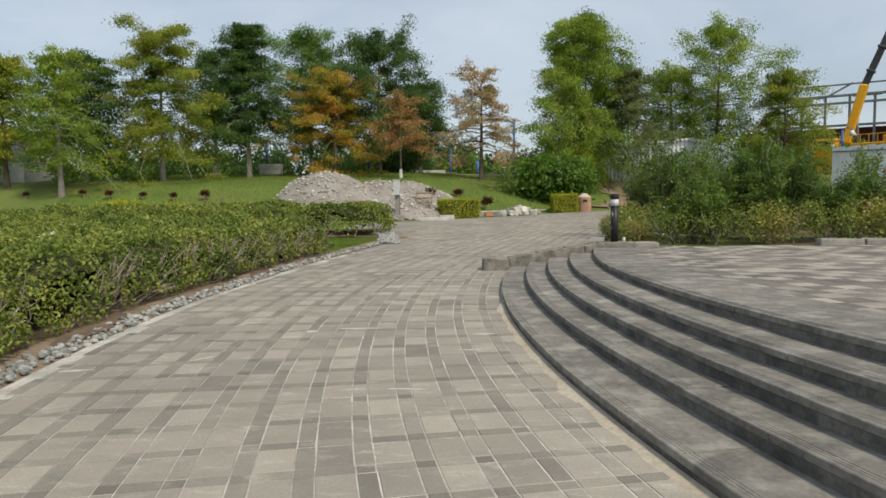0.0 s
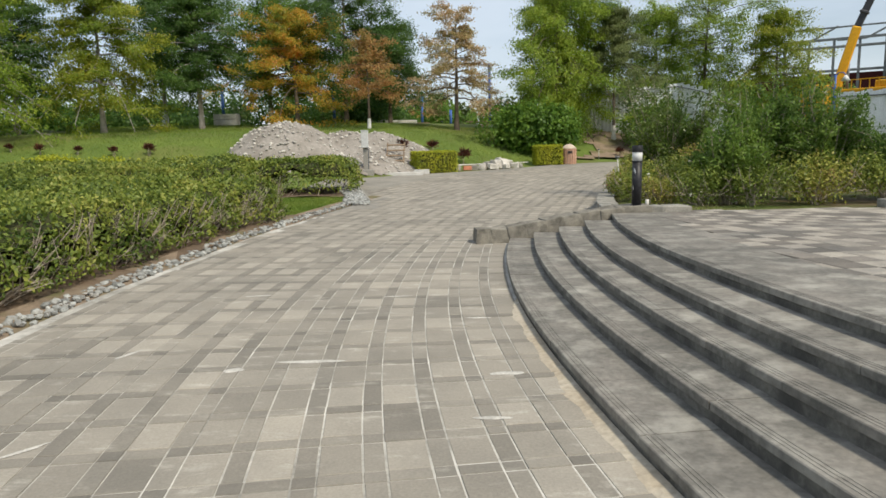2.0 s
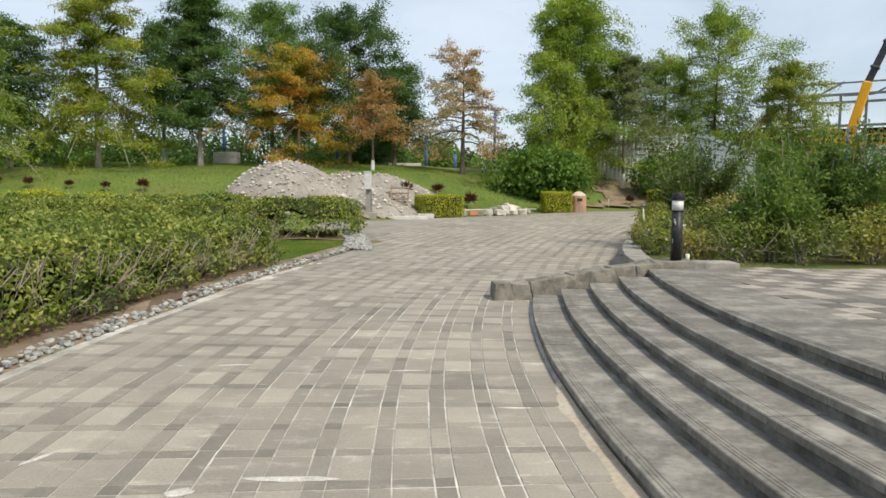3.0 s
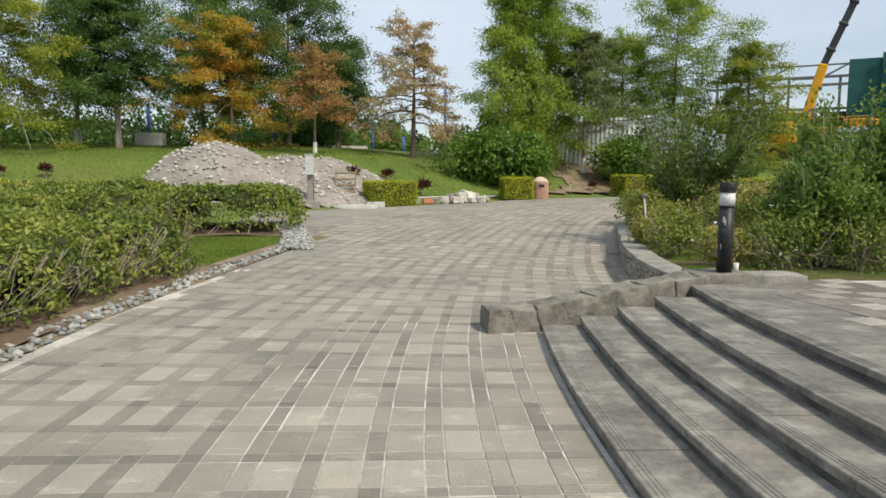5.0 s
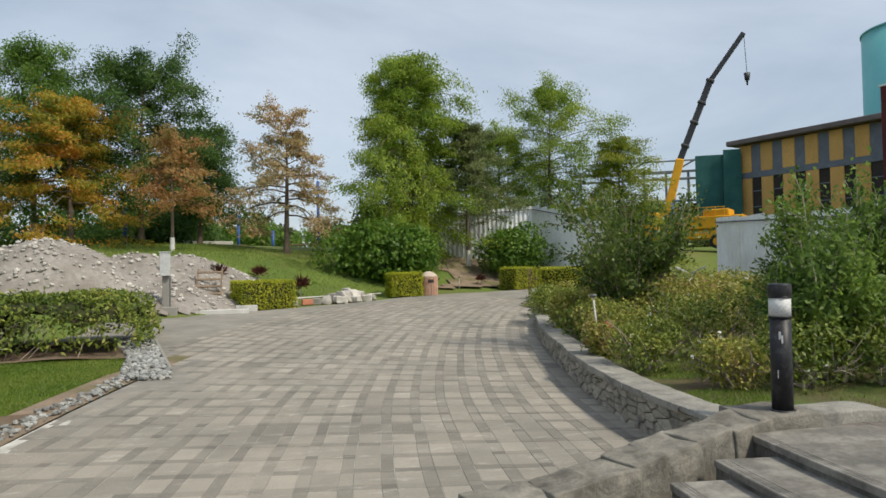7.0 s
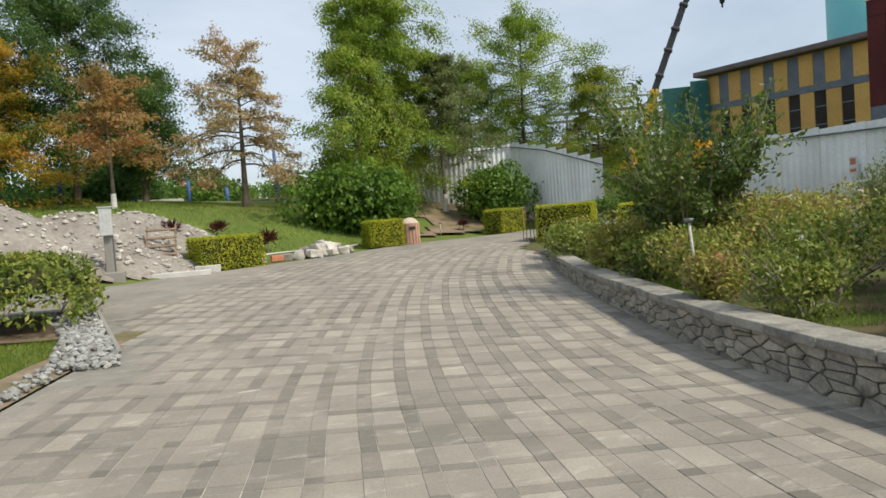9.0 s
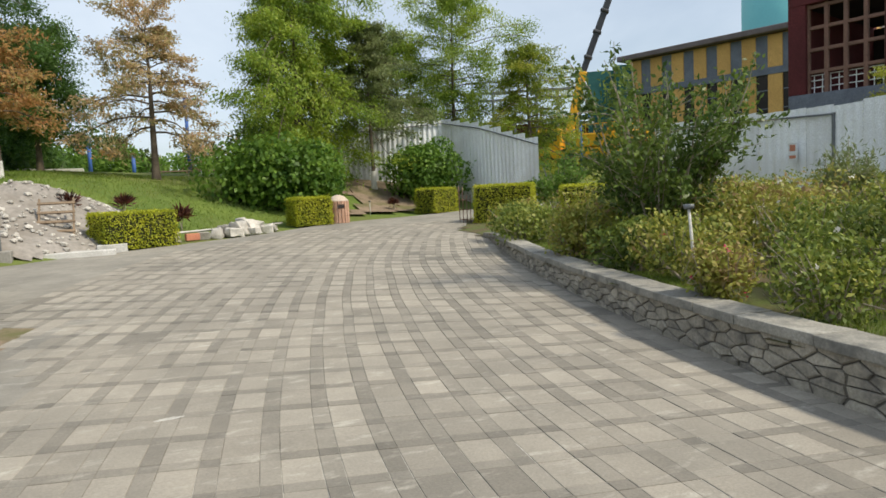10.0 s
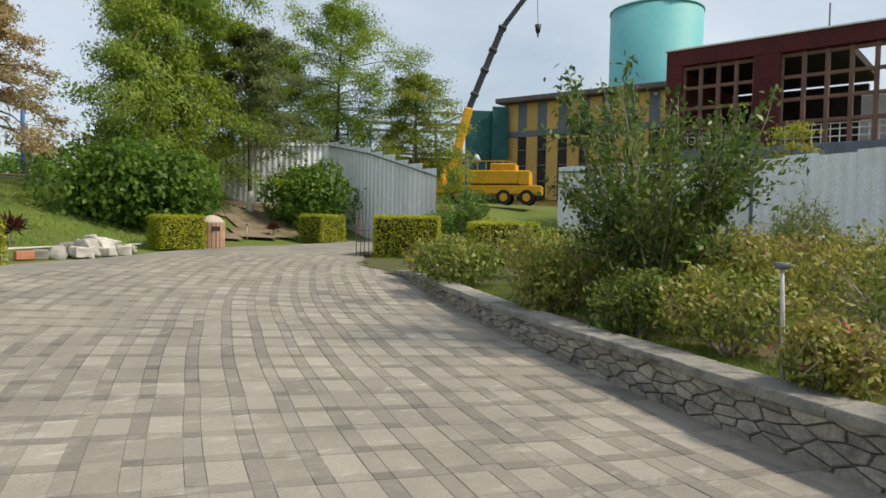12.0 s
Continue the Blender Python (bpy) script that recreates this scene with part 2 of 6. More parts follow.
M = dict(
    paver_light=paver("paver_light", (0.345, 0.314, 0.262), (0.255, 0.235, 0.199), (0.5, 0.475, 0.415), 0.15),
    paver_mid=paver("paver_mid", (0.286, 0.261, 0.219), (0.2, 0.186, 0.158), (0.46, 0.435, 0.375), 0.18),
    paver_dark=paver("paver_dark", (0.246, 0.225, 0.19), (0.16, 0.15, 0.129), (0.41, 0.39, 0.335), 0.2),
    worn=paver("worn_concrete", (0.30, 0.28, 0.24), (0.19, 0.18, 0.157), (0.44, 0.42, 0.37), 0.0),
    mortar=surface("mortar", (0.50, 0.48, 0.43), (0.26, 0.25, 0.22), 1.4, 20, 0.9, 0.4, c3=(0.66, 0.64, 0.59), big=0.8, coords="World"),
    concrete=surface("concrete", (0.30, 0.287, 0.255), (0.235, 0.225, 0.20), 1.0, 35, 0.85, 0.3, c3=(0.31, 0.30, 0.27), coords="World"),
    step=surface("step_concrete", (0.215, 0.20, 0.175), (0.135, 0.13, 0.115), 2.6, 22, 0.88, 0.35, vary=0.12, c3=(0.31, 0.298, 0.262), big=1.3, coords="World", grain_=0.24),
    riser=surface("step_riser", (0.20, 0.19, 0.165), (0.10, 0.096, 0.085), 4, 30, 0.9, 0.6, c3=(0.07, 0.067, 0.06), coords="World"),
    plaza_light=surface("plaza_light", (0.36, 0.33, 0.28), (0.28, 0.255, 0.22), 3, 45, 0.85, 0.25, vary=0.2, c3=(0.21, 0.2, 0.18), coords="World"),
    plaza_dark=surface("plaza_dark", (0.20, 0.18, 0.155), (0.155, 0.142, 0.125), 3, 45, 0.85, 0.25, vary=0.22, c3=(0.12, 0.115, 0.105), coords="World"),
    rock=surface("wall_stone", (0.40, 0.365, 0.30), (0.28, 0.255, 0.21), 6, 40, 0.9, 0.8, vary=0.22, c3=(0.15, 0.14, 0.125), big=0.8, bump_scale=18, coords="World"),
    cap=surface("cap_stone", (0.34, 0.325, 0.285), (0.25, 0.24, 0.21), 3, 45, 0.9, 0.7, vary=0.14, c3=(0.15, 0.148, 0.135), big=1.4, bump_scale=22, coords="World"),
    cheek=surface("cheek_stone", (0.29, 0.27, 0.225), (0.165, 0.155, 0.133), 5, 40, 0.9, 1.0, vary=0.14, c3=(0.095, 0.088, 0.074), big=0.8, bump_scale=16, coords="World"),
    wall_mortar=surface("wall_mortar", (0.15, 0.138, 0.115), (0.095, 0.087, 0.075), 8, 40, 0.95, 0.6, coords="World"),
    pebble=surface("pebble", (0.34, 0.345, 0.325), (0.22, 0.23, 0.22), 9, 60, 0.75, 0.3, vary=0.42, c3=(0.25, 0.24, 0.22), coords="World"),
    rubble=surface("rubble", (0.31, 0.285, 0.255), (0.225, 0.205, 0.18), 0.8, 7, 0.95, 1.0, c3=(0.21, 0.185, 0.155), bump_scale=9, coords="World"),
    rubble_stone=surface("rubble_stone", (0.52, 0.495, 0.45), (0.36, 0.34, 0.305), 4, 30, 0.9, 0.5, vary=0.3, coords="World"),
    soil=surface("soil", (0.17, 0.12, 0.08), (0.11, 0.078, 0.052), 1.5, 25, 0.95, 0.9, c3=(0.27, 0.215, 0.15), bump_scale=14, coords="World"),
    grass_ground=surface("grass_ground", (0.135, 0.185, 0.035), (0.085, 0.135, 0.026), 0.45, 9, 0.95, 0.9, c3=(0.165, 0.165, 0.05), big=0.5, bump_scale=18, coords="World"),
    bed_grass=surface("bed_grass", (0.085, 0.12, 0.026), (0.10, 0.075, 0.042), 1.6, 20, 0.95, 0.9, c3=(0.125, 0.085, 0.055), bump_scale=18, coords="World"),
    dirt=surface("dirt", (0.27, 0.205, 0.145), (0.19, 0.145, 0.1), 1.5, 18, 0.95, 0.9, c3=(0.12, 0.12, 0.045), bump_scale=9, coords="World"),
    bark=surface("bark", (0.17, 0.135, 0.10), (0.09, 0.072, 0.055), 3, 22, 0.95, 1.0, bump_scale=16),
    bark_pale=surface("bark_pale", (0.36, 0.33, 0.29), (0.22, 0.195, 0.165), 2, 22, 0.95, 0.9, bump_scale=16),
    twig=surface("twig", (0.42, 0.365, 0.30), (0.25, 0.21, 0.16), 6, 30, 0.95, 0.3),
    whitewash=surface("whitewash", (0.72, 0.71, 0.68), (0.58, 0.57, 0.53), 3, 30, 0.9, 0.4),
    # near black: the shade inside the hedges put into the colour
    core=surface("hedge_inner_shade", (0.030, 0.042, 0.012), (0.048, 0.046, 0.018), 6, 40, 1.0, 0.0, coords="World"),
    black=surface("black_paint", (0.014, 0.014, 0.017), (0.022, 0.022, 0.025), 4, 60, 0.45, 0.08, c3=(0.045, 0.045, 0.048), big=5),
    milky=surface("milky_plastic", (0.62, 0.63, 0.62), (0.52, 0.53, 0.52), 5, 60, 0.5, 0.05),
    sheet=surface("fence_sheet", (0.88, 0.90, 0.92), (0.83, 0.85, 0.87), 0.7, 30, 0.45, 0.05, vary=0.05, c3=(0.70, 0.70, 0.69), coords="World"),
    steel=surface("steel", (0.20, 0.215, 0.225), (0.14, 0.15, 0.16), 3, 30, 0.5, 0.1, metal=0.4),
    pvc=surface("pvc_white", (0.62, 0.61, 0.57), (0.5, 0.48, 0.43), 4, 40, 0.6, 0.1),
    grey_box=surface("grey_box", (0.58, 0.59, 0.58), (0.46, 0.47, 0.46), 4, 40, 0.55, 0.1),
    slab=surface("white_slab", (0.62, 0.61, 0.58), (0.48, 0.47, 0.44), 2, 30, 0.8, 0.2, coords="World"),
    can=surface("can_wood", (0.50, 0.315, 0.225), (0.38, 0.225, 0.155), 4, 40, 0.75, 0.4, vary=0.16),
    can_cap=surface("can_cap", (0.60, 0.50, 0.41), (0.47, 0.38, 0.30), 4, 40, 0.8, 0.2),
    wood=surface("wood_old", (0.27, 0.20, 0.135), (0.17, 0.125, 0.085), 4, 35, 0.9, 0.6),
    red_brick=surface("red_brick", (0.58, 0.24, 0.15), (0.48, 0.19, 0.12), 8, 40, 0.9, 0.4),
    blue=surface("blue_paint", (0.045, 0.115, 0.36), (0.06, 0.14, 0.40), 3, 30, 0.5, 0.05),
    yellow=surface("crane_yellow", (0.78, 0.40, 0.02), (0.66, 0.33, 0.02), 1.5, 20, 0.5, 0.05),
    boom=surface("boom_dark", (0.04, 0.042, 0.05), (0.06, 0.062, 0.07), 2, 20, 0.5, 0.05),
    tyre=surface("tyre", (0.02, 0.02, 0.02), (0.03, 0.03, 0.03), 5, 30, 0.9, 0.1),
    tank=surface("tank_turquoise", (0.14, 0.44, 0.47), (0.17, 0.49, 0.51), 0.25, 6, 0.6, 0.05, c3=(0.20, 0.47, 0.48), coords="World", grain_=0.05),
    ochre=surface("ochre_render", (0.58, 0.35, 0.12), (0.50, 0.30, 0.10), 0.6, 12, 0.9, 0.2, vary=0.1, coords="World"),
    slate=surface("slate_panel", (0.15, 0.17, 0.21), (0.115, 0.13, 0.165), 1, 12, 0.7, 0.1, coords="World"),
    maroon=surface("maroon_render", (0.105, 0.022, 0.024), (0.075, 0.016, 0.018), 0.5, 10, 0.85, 0.15, coords="World"),
    mullion=surface("mullion", (0.21, 0.115, 0.085), (0.15, 0.085, 0.065), 1, 12, 0.7, 0.05),
    # near black: the shade of rooms, windows and openings put into the colour
    interior=surface("interior_shade", (0.025, 0.022, 0.022), (0.045, 0.038, 0.036), 0.6, 10, 0.9, 0.0, coords="World"),
    pale_wall=surface("pale_wall", (0.62, 0.60, 0.57), (0.5, 0.48, 0.46), 0.6, 10, 0.9, 0.0, coords="World"),
    netting=surface("green_netting", (0.018, 0.085, 0.085), (0.03, 0.12, 0.115), 0.8, 20, 0.8, 0.2, coords="World"),
    roof_edge=surface("roof_edge", (0.16, 0.13, 0.13), (0.11, 0.09, 0.09), 1, 12, 0.7, 0.05),
    plastic_white=surface("plastic_white", (0.75, 0.76, 0.77), (0.66, 0.67, 0.68), 3, 30, 0.5, 0.1),
    drift=surface("dirt_drift", (0.46, 0.42, 0.345), (0.38, 0.31, 0.22), 2, 20, 0.95, 0.5, c3=(0.48, 0.45, 0.39), coords="World"),
    spill=surface("mortar_spill", (0.56, 0.54, 0.49), (0.40, 0.385, 0.35), 9, 40, 0.9, 0.3, coords="World"),
    far_ground=surface("far_ground", (0.10, 0.12, 0.05), (0.14, 0.13, 0.07), 0.02, 1, 0.95, 0.0, coords="World"),
)
M.update(
    leaf_azalea=leafy("leaf_azalea", ((0.045, 0.085, 0.016), (0.125, 0.180, 0.030), (0.240, 0.295, 0.052), (0.375, 0.370, 0.085)), 0.8),
    leaf_azalea_dry=leafy("leaf_azalea_dry", ((0.091, 0.143, 0.026), (0.234, 0.273, 0.046), (0.390, 0.377, 0.078), (0.286, 0.182, 0.091)), 1.1),
    leaf_box=leafy("leaf_clipped", ((0.25, 0.30, 0.028), (0.45, 0.48, 0.042), (0.62, 0.60, 0.056)), 2.0, through_light=0.5),
    leaf_broad=leafy("leaf_broad", ((0.052, 0.124, 0.018), (0.124, 0.234, 0.033), (0.234, 0.364, 0.058)), 1.0, through_light=0.5),
    leaf_shrub=leafy("leaf_shrub", ((0.052, 0.111, 0.023), (0.130, 0.221, 0.039), (0.247, 0.351, 0.065)), 1.0, through_light=0.5),
    leaf_glossy=leafy("leaf_glossy", ((0.042, 0.085, 0.018), (0.105, 0.165, 0.032), (0.215, 0.290, 0.060)), 1.2, through_light=0.45, rough=0.40),
    leaf_dark=leafy("leaf_dark", ((0.036, 0.088, 0.022), (0.080, 0.160, 0.034), (0.150, 0.245, 0.052)), 0.5, through_light=0.5),
    leaf_green=leafy("leaf_green", ((0.061, 0.135, 0.024), (0.135, 0.250, 0.041), (0.243, 0.378, 0.068)), 0.4, through_light=0.5),
    leaf_lime=leafy("leaf_lime", ((0.105, 0.196, 0.025), (0.252, 0.364, 0.042), (0.420, 0.490, 0.070)), 0.4, through_light=0.5),
    leaf_yellow=leafy("leaf_yellow", ((0.120, 0.204, 0.024), (0.276, 0.336, 0.036), (0.480, 0.432, 0.060)), 0.35, through_light=0.5),
    leaf_orange=leafy("leaf_orange", ((0.13, 0.22, 0.03), (0.34, 0.34, 0.045), (0.62, 0.36, 0.05), (0.68, 0.27, 0.05)), 0.45, through_light=0.5),
    leaf_rust=leafy("leaf_rust", ((0.24, 0.25, 0.07), (0.48, 0.29, 0.11), (0.48, 0.22, 0.09)), 0.5, through_light=0.5),
    leaf_pale=leafy("leaf_pale", ((0.26, 0.28, 0.10), (0.50, 0.38, 0.19), (0.58, 0.36, 0.21)), 0.35, through_light=0.5),
    leaf_grey=leafy("leaf_grey_green", ((0.109, 0.156, 0.062), (0.187, 0.234, 0.086), (0.265, 0.296, 0.109)), 0.5, through_light=0.5),
    leaf_red=leafy("leaf_red", ((0.035, 0.018, 0.014), (0.085, 0.028, 0.02), (0.17, 0.06, 0.03)), 3.0),
    petal=leafy("petal", ((0.65, 0.05, 0.14), (0.75, 0.10, 0.20)), 3.0),
    petal_white=leafy("petal_white", ((0.75, 0.72, 0.66), (0.8, 0.78, 0.74)), 3.0),
    blade=leafy("grass_blade", ((0.102, 0.169, 0.023), (0.164, 0.247, 0.035), (0.259, 0.286, 0.064)), 0.7),
    woods=leafy("far_leaf", ((0.047, 0.083, 0.024), (0.086, 0.128, 0.033), (0.141, 0.172, 0.047)), 0.15),
)


# ---- mesh helpers ----
def part(name, bm, material, parent=None, label=""):
    me = bpy.data.meshes.new(name)
    bm.to_mesh(me)
    bm.free()
    me.materials.append(M[material])
    ob = new(name, me)
    if parent:
        ob.parent = parent
    if label:
        ob["label"] = label
    return ob


def raw(name, verts, faces, material, parent=None, label="", smooth=False):
    me = bpy.data.meshes.new(name)
    me.from_pydata([tuple(map(float, v)) for v in verts], [], [tuple(map(int, f)) for f in faces])
    me.update()
    if smooth:
        me.polygons.foreach_set("use_smooth", [True] * len(me.polygons))
    me.materials.append(M[material])
    ob = new(name, me)
    if parent:
        ob.parent = parent
    if label:
        ob["label"] = label
    return ob


def thing(name, at, label, category, group="", kind=""):
    e = new(name)
    e.empty_display_size = 0.2
    e.location = at
    return tagged(e, label, category, group, kind)


def quads(name, verts, material, parent=None, label="", per=4):
    """A mesh of separate faces of 'per' corners each, from an (n*per, 3) array."""
    verts = np.ascontiguousarray(verts, dtype=np.float32)
    k = len(verts) // per
    me = bpy.data.meshes.new(name)
    me.vertices.add(len(verts))
    me.vertices.foreach_set("co", verts.ravel())
    me.loops.add(len(verts))
    me.loops.foreach_set("vertex_index", np.arange(len(verts), dtype=np.int32))
    me.polygons.add(k)
    me.polygons.foreach_set("loop_start", np.arange(0, len(verts), per, dtype=np.int32))
    me.update(calc_edges=True)
    me.materials.append(M[material])
    ob = new(name, me)
    if parent:
        ob.parent = parent
    if label:
        ob["label"] = label
    return ob


rng = np.random.default_rng(7)


def unit(v):
    return v / np.maximum(np.linalg.norm(v, axis=-1, keepdims=True), 1e-9)


def leaf_quads(points, length, width, heading=None, spread=1.0, up=0.35, face=None):
    """Diamond leaves at points; they head along 'heading' with a random spread and turn their faces partly up."""
    k = len(points)
    d = rng.normal(size=(k, 3)) * spread
    if heading is not None:
        d = d + heading
    d = unit(d)
    nrm = rng.normal(size=(k, 3)) + np.array((0, 0, up * 3))
    if face is not None:
        nrm = rng.normal(size=(k, 3)) * 0.55 + face
    nrm = unit(nrm)
    side = unit(np.cross(d, nrm))
    ln = (length * rng.uniform(0.65, 1.3, k))[:, None]
    wd = (width * rng.uniform(0.65, 1.3, k))[:, None]
    fold = np.cross(side, d) * wd * 0.25
    v = np.empty((k, 4, 3))
    v[:, 0] = points - d * ln * 0.5
    v[:, 1] = points + side * wd * 0.5 + fold - d * ln * 0.05
    v[:, 2] = points + d * ln * 0.5
    v[:, 3] = points - side * wd * 0.5 + fold - d * ln * 0.05
    return v.reshape(-1, 3)


def tube(path, radii, sides=7, cap=True):
    """Vertices and faces of a tube along points."""
    path = np.asarray(path, float)
    verts, faces = [], []
    for i, p in enumerate(path):
        a = path[min(i + 1, len(path) - 1)] - path[max(i - 1, 0)]
        a = a / max(np.linalg.norm(a), 1e-9)
        ref = np.array((1.0, 0, 0)) if abs(a[0]) < 0.8 else np.array((0, 1.0, 0))
        u = np.cross(a, ref); u /= np.linalg.norm(u)
        w = np.cross(a, u)
        for s in range(sides):
            q = 2 * math.pi * s / sides
            verts.append(p + radii[i] * (math.cos(q) * u + math.sin(q) * w))
    for i in range(len(path) - 1):
        for s in range(sides):
            b, c = i * sides + s, i * sides + (s + 1) % sides
            faces.append((b, c, c + sides, b + sides))
    if cap:
        faces.append(tuple(range(sides))[::-1])
        faces.append(tuple(range((len(path) - 1) * sides, len(path) * sides)))
    return verts, faces


def tubes(name, items, material, parent=None, sides=5, label=""):
    vs, fs = [], []
    for path, radii in items:
        v, f = tube(path, radii, sides, cap=False)
        o = len(vs)
        vs += v
        fs += [tuple(i + o for i in q) for q in f]
    return raw(name, vs, fs, material, parent, label, smooth=True)


def box(bm, lo, hi, bevel=0.0, turn=None):
    """A box between two corners, bevelled, turned by a matrix."""
    r = bmesh.ops.create_cube(bm, size=1.0)
    lo, hi = Vector(lo), Vector(hi)
    m = Matrix.Translation((lo + hi) / 2) @ Matrix.Diagonal((*(hi - lo), 1))
    bmesh.ops.transform(bm, matrix=m, verts=r["verts"])
    vs = r["verts"]
    if bevel:
        es = list({e for v in vs for e in v.link_edges})
        b = bmesh.ops.bevel(bm, geom=es, offset=bevel, segments=1, affect="EDGES", profile=0.5)
        vs = b["verts"]
    if turn is not None:
        bmesh.ops.transform(bm, matrix=turn, verts=list(vs))
    return vs


def box_part(name, lo, hi, material, parent=None, bevel=0.005, turn=None, label=""):
    bm = bmesh.new()
    box(bm, lo, hi, bevel, turn)
    return part(name, bm, material, parent, label)


def cyl_part(name, base, height, r1, r2, material, parent=None, sides=24, bevel=0.0, label=""):
    bm = bmesh.new()
    r = bmesh.ops.create_cone(bm, cap_ends=True, segments=sides, radius1=r1, radius2=r2, depth=height)
    bmesh.ops.translate(bm, vec=Vector(base) + Vector((0, 0, height / 2)), verts=r["verts"])
    if bevel:
        es = [e for e in bm.edges if any(len(f.verts) > 4 for f in e.link_faces)]
        bmesh.ops.bevel(bm, geom=es, offset=bevel, segments=2, affect="EDGES", profile=0.5)
    for f in bm.faces:
        f.smooth = len(f.verts) <= 4
    return part(name, bm, material, parent, label)


def beam(name, a, b, size, material, parent=None, label="", depth=None):
    """A square bar from a to b."""
    a, b = Vector(a), Vector(b)
    ln = (b - a).length
    q = (b - a).to_track_quat("Z", "Y").to_matrix().to_4x4()
    m = Matrix.Translation(a) @ q
    d = depth or size
    return box_part(name, (-size / 2, -d / 2, 0), (size / 2, d / 2, ln), material, parent, min(size, d) * 0.12, m, label)


# ---- the lie of the land ----
CX, CY = 28.0, 10.0                     # the paving runs in arcs about this point


def path_z(y):
    y = np.asarray(y, float)
    d = np.clip((y - 16) / 6, 0, 1)
    return 0.035 * np.where(y > 22, np.minimum(y, 44) - 19, d * d * 3)


def land_z(x, y):
    """Lawn and far ground: level with the path, then a grass bank up to a terrace."""
    x, y = np.asarray(x, float), np.asarray(y, float)
    ye = np.interp(x, [-40, -19, -4, 0, 5, 10, 16, 30], [28, 28, 30, 34.8, 38.0, 40, 41.5, 44])
    u = np.clip((y - ye) / 9, 0, 1)
    u = u * u * (3 - 2 * u)
    b = path_z(np.minimum(y, 40))
    return b + (2.6 - b) * u + np.clip((y - ye - 8) * 0.08, 0, 0.7)


def arc(r, s):
    """The place at radius r, s metres along the arc of radius 29."""
    a = s / 29.0
    return CX - r * math.cos(a), CY + r * math.sin(a)


SHIFT_S = [-30, 1, 2.5, 4.5, 6.6, 7.4, 10, 12.1, 14.9, 19.8, 26]
SHIFT_R = [0, 0, 0.02, 0.07, 0.18, 0.26, 0.52, 0.78, 1.28, 2.45, 4.3]


def lane_arc(r, s):
    """As arc(), but past the steps the courses straighten out along the low wall."""
    return arc(r + float(np.interp(s, SHIFT_S, SHIFT_R)), s)


WALL = [(3.02, 14.15), (3.12, 15.2), (3.25, 16.3), (3.45, 17.4), (3.75, 18.7), (4.28, 20.6), (4.95, 23.0), (5.75, 25.3), (6.55, 27.4), (7.1, 28.8), (7.35, 29.6)]
WX, WY = [p[0] for p in WALL], [p[1] for p in WALL]


def wall_x(y):
    return float(np.interp(y, WY, WX))


def cap_z(y):
    return float(path_z(y)) + float(np.interp(y, [14, 19, 27.4, 29.6], [0.47, 0.43, 0.26, 0.09]))


def outer_r(y):
    return float(np.interp(y, [-12, 5, 12, 17, 21, 23], [31.8, 31.8, 31.8, 32.25, 32.8, 32.8]))



# ---- large structure ----
def sheet_from(name, xs, ys, zf, material, keep=None):
    X, Y = np.meshgrid(xs, ys)
    Z = zf(X, Y)
    vs = np.stack([X, Y, Z], -1).reshape(-1, 3)
    nx = len(xs)
    fs = []
    for j in range(len(ys) - 1):
        for i in range(nx - 1):
            if keep is None or keep((xs[i] + xs[i + 1]) / 2, (ys[j] + ys[j + 1]) / 2):
                a = j * nx + i
                fs.append((a, a + 1, a + nx + 1, a + nx))
    return raw(name, vs, fs, material, smooth=True)


def ground_surface(x, y):
    z = land_z(x, y)
    r = np.hypot(CX - x, y - CY)
    left = np.interp(y, [19.5, 22, 26.0, 26.3, 30.4, 32.6, 35.0, 37.2, 38.3, 39.0, 40.2, 42, 46], [-2.0, -2.45, -3.45, -5.6, -5.6, -1.7, 2.2, 4.6, 6.3, 8.8, 11.3, 14, 24])
    under = ((r < 31.6) & (y < 21)) | ((x > left + 0.3) & (y > 20) & (y < 45) & (z < 1.2)) | ((x > 0) & (y < 33))
    return z - np.where(z < 1.0, 0.05, 0.0) - np.where(under, 0.12, 0.0)


gx = np.concatenate([[-900, -400, -180, -90, -60], np.arange(-44, 40.1, 0.75), [48, 60, 90, 180, 400, 900]])
gy = np.concatenate([[-600, -200, -80, -40, -20], np.arange(-12, 56.1, 0.75), [62, 75, 100, 160, 300, 600, 1200]])
ground = sheet_from("ground", gx, gy, ground_surface, "grass_ground")
tagged(ground, "sunlit mown lawn rising in a bank to a terrace", "ground", kind="structure")

# concrete bed of the road, seen in the joints and along the edge, and the apron beyond
def road_bed(s0, s1, material, label):
    vs, fs = [], []
    ss = np.arange(s0, s1 + 0.01, 0.4)
    for s in ss:
        yy = arc(30, s)[1]
        r0 = 26.7 if yy < 13.9 else 25.0
        for k in range(13):
            x, y = arc(r0 + (outer_r(yy) - r0) * k / 12, s)
            vs.append((x, y, float(path_z(y)) - (0.0045 if k < 12 else 0.0)))
    for i in range(len(ss) - 1):
        for k in range(12):
            a = i * 13 + k
            fs.append((a, a + 13, a + 14, a + 1))
    return tagged(raw("road_bed", vs, fs, material), label, "road", kind="structure")


road_bed(-24.0, 7.6, "mortar", "weathered grey concrete bed between the paving blocks")
road_bed(7.6, 12.4, "worn", "smooth worn concrete under the lane's upper end")


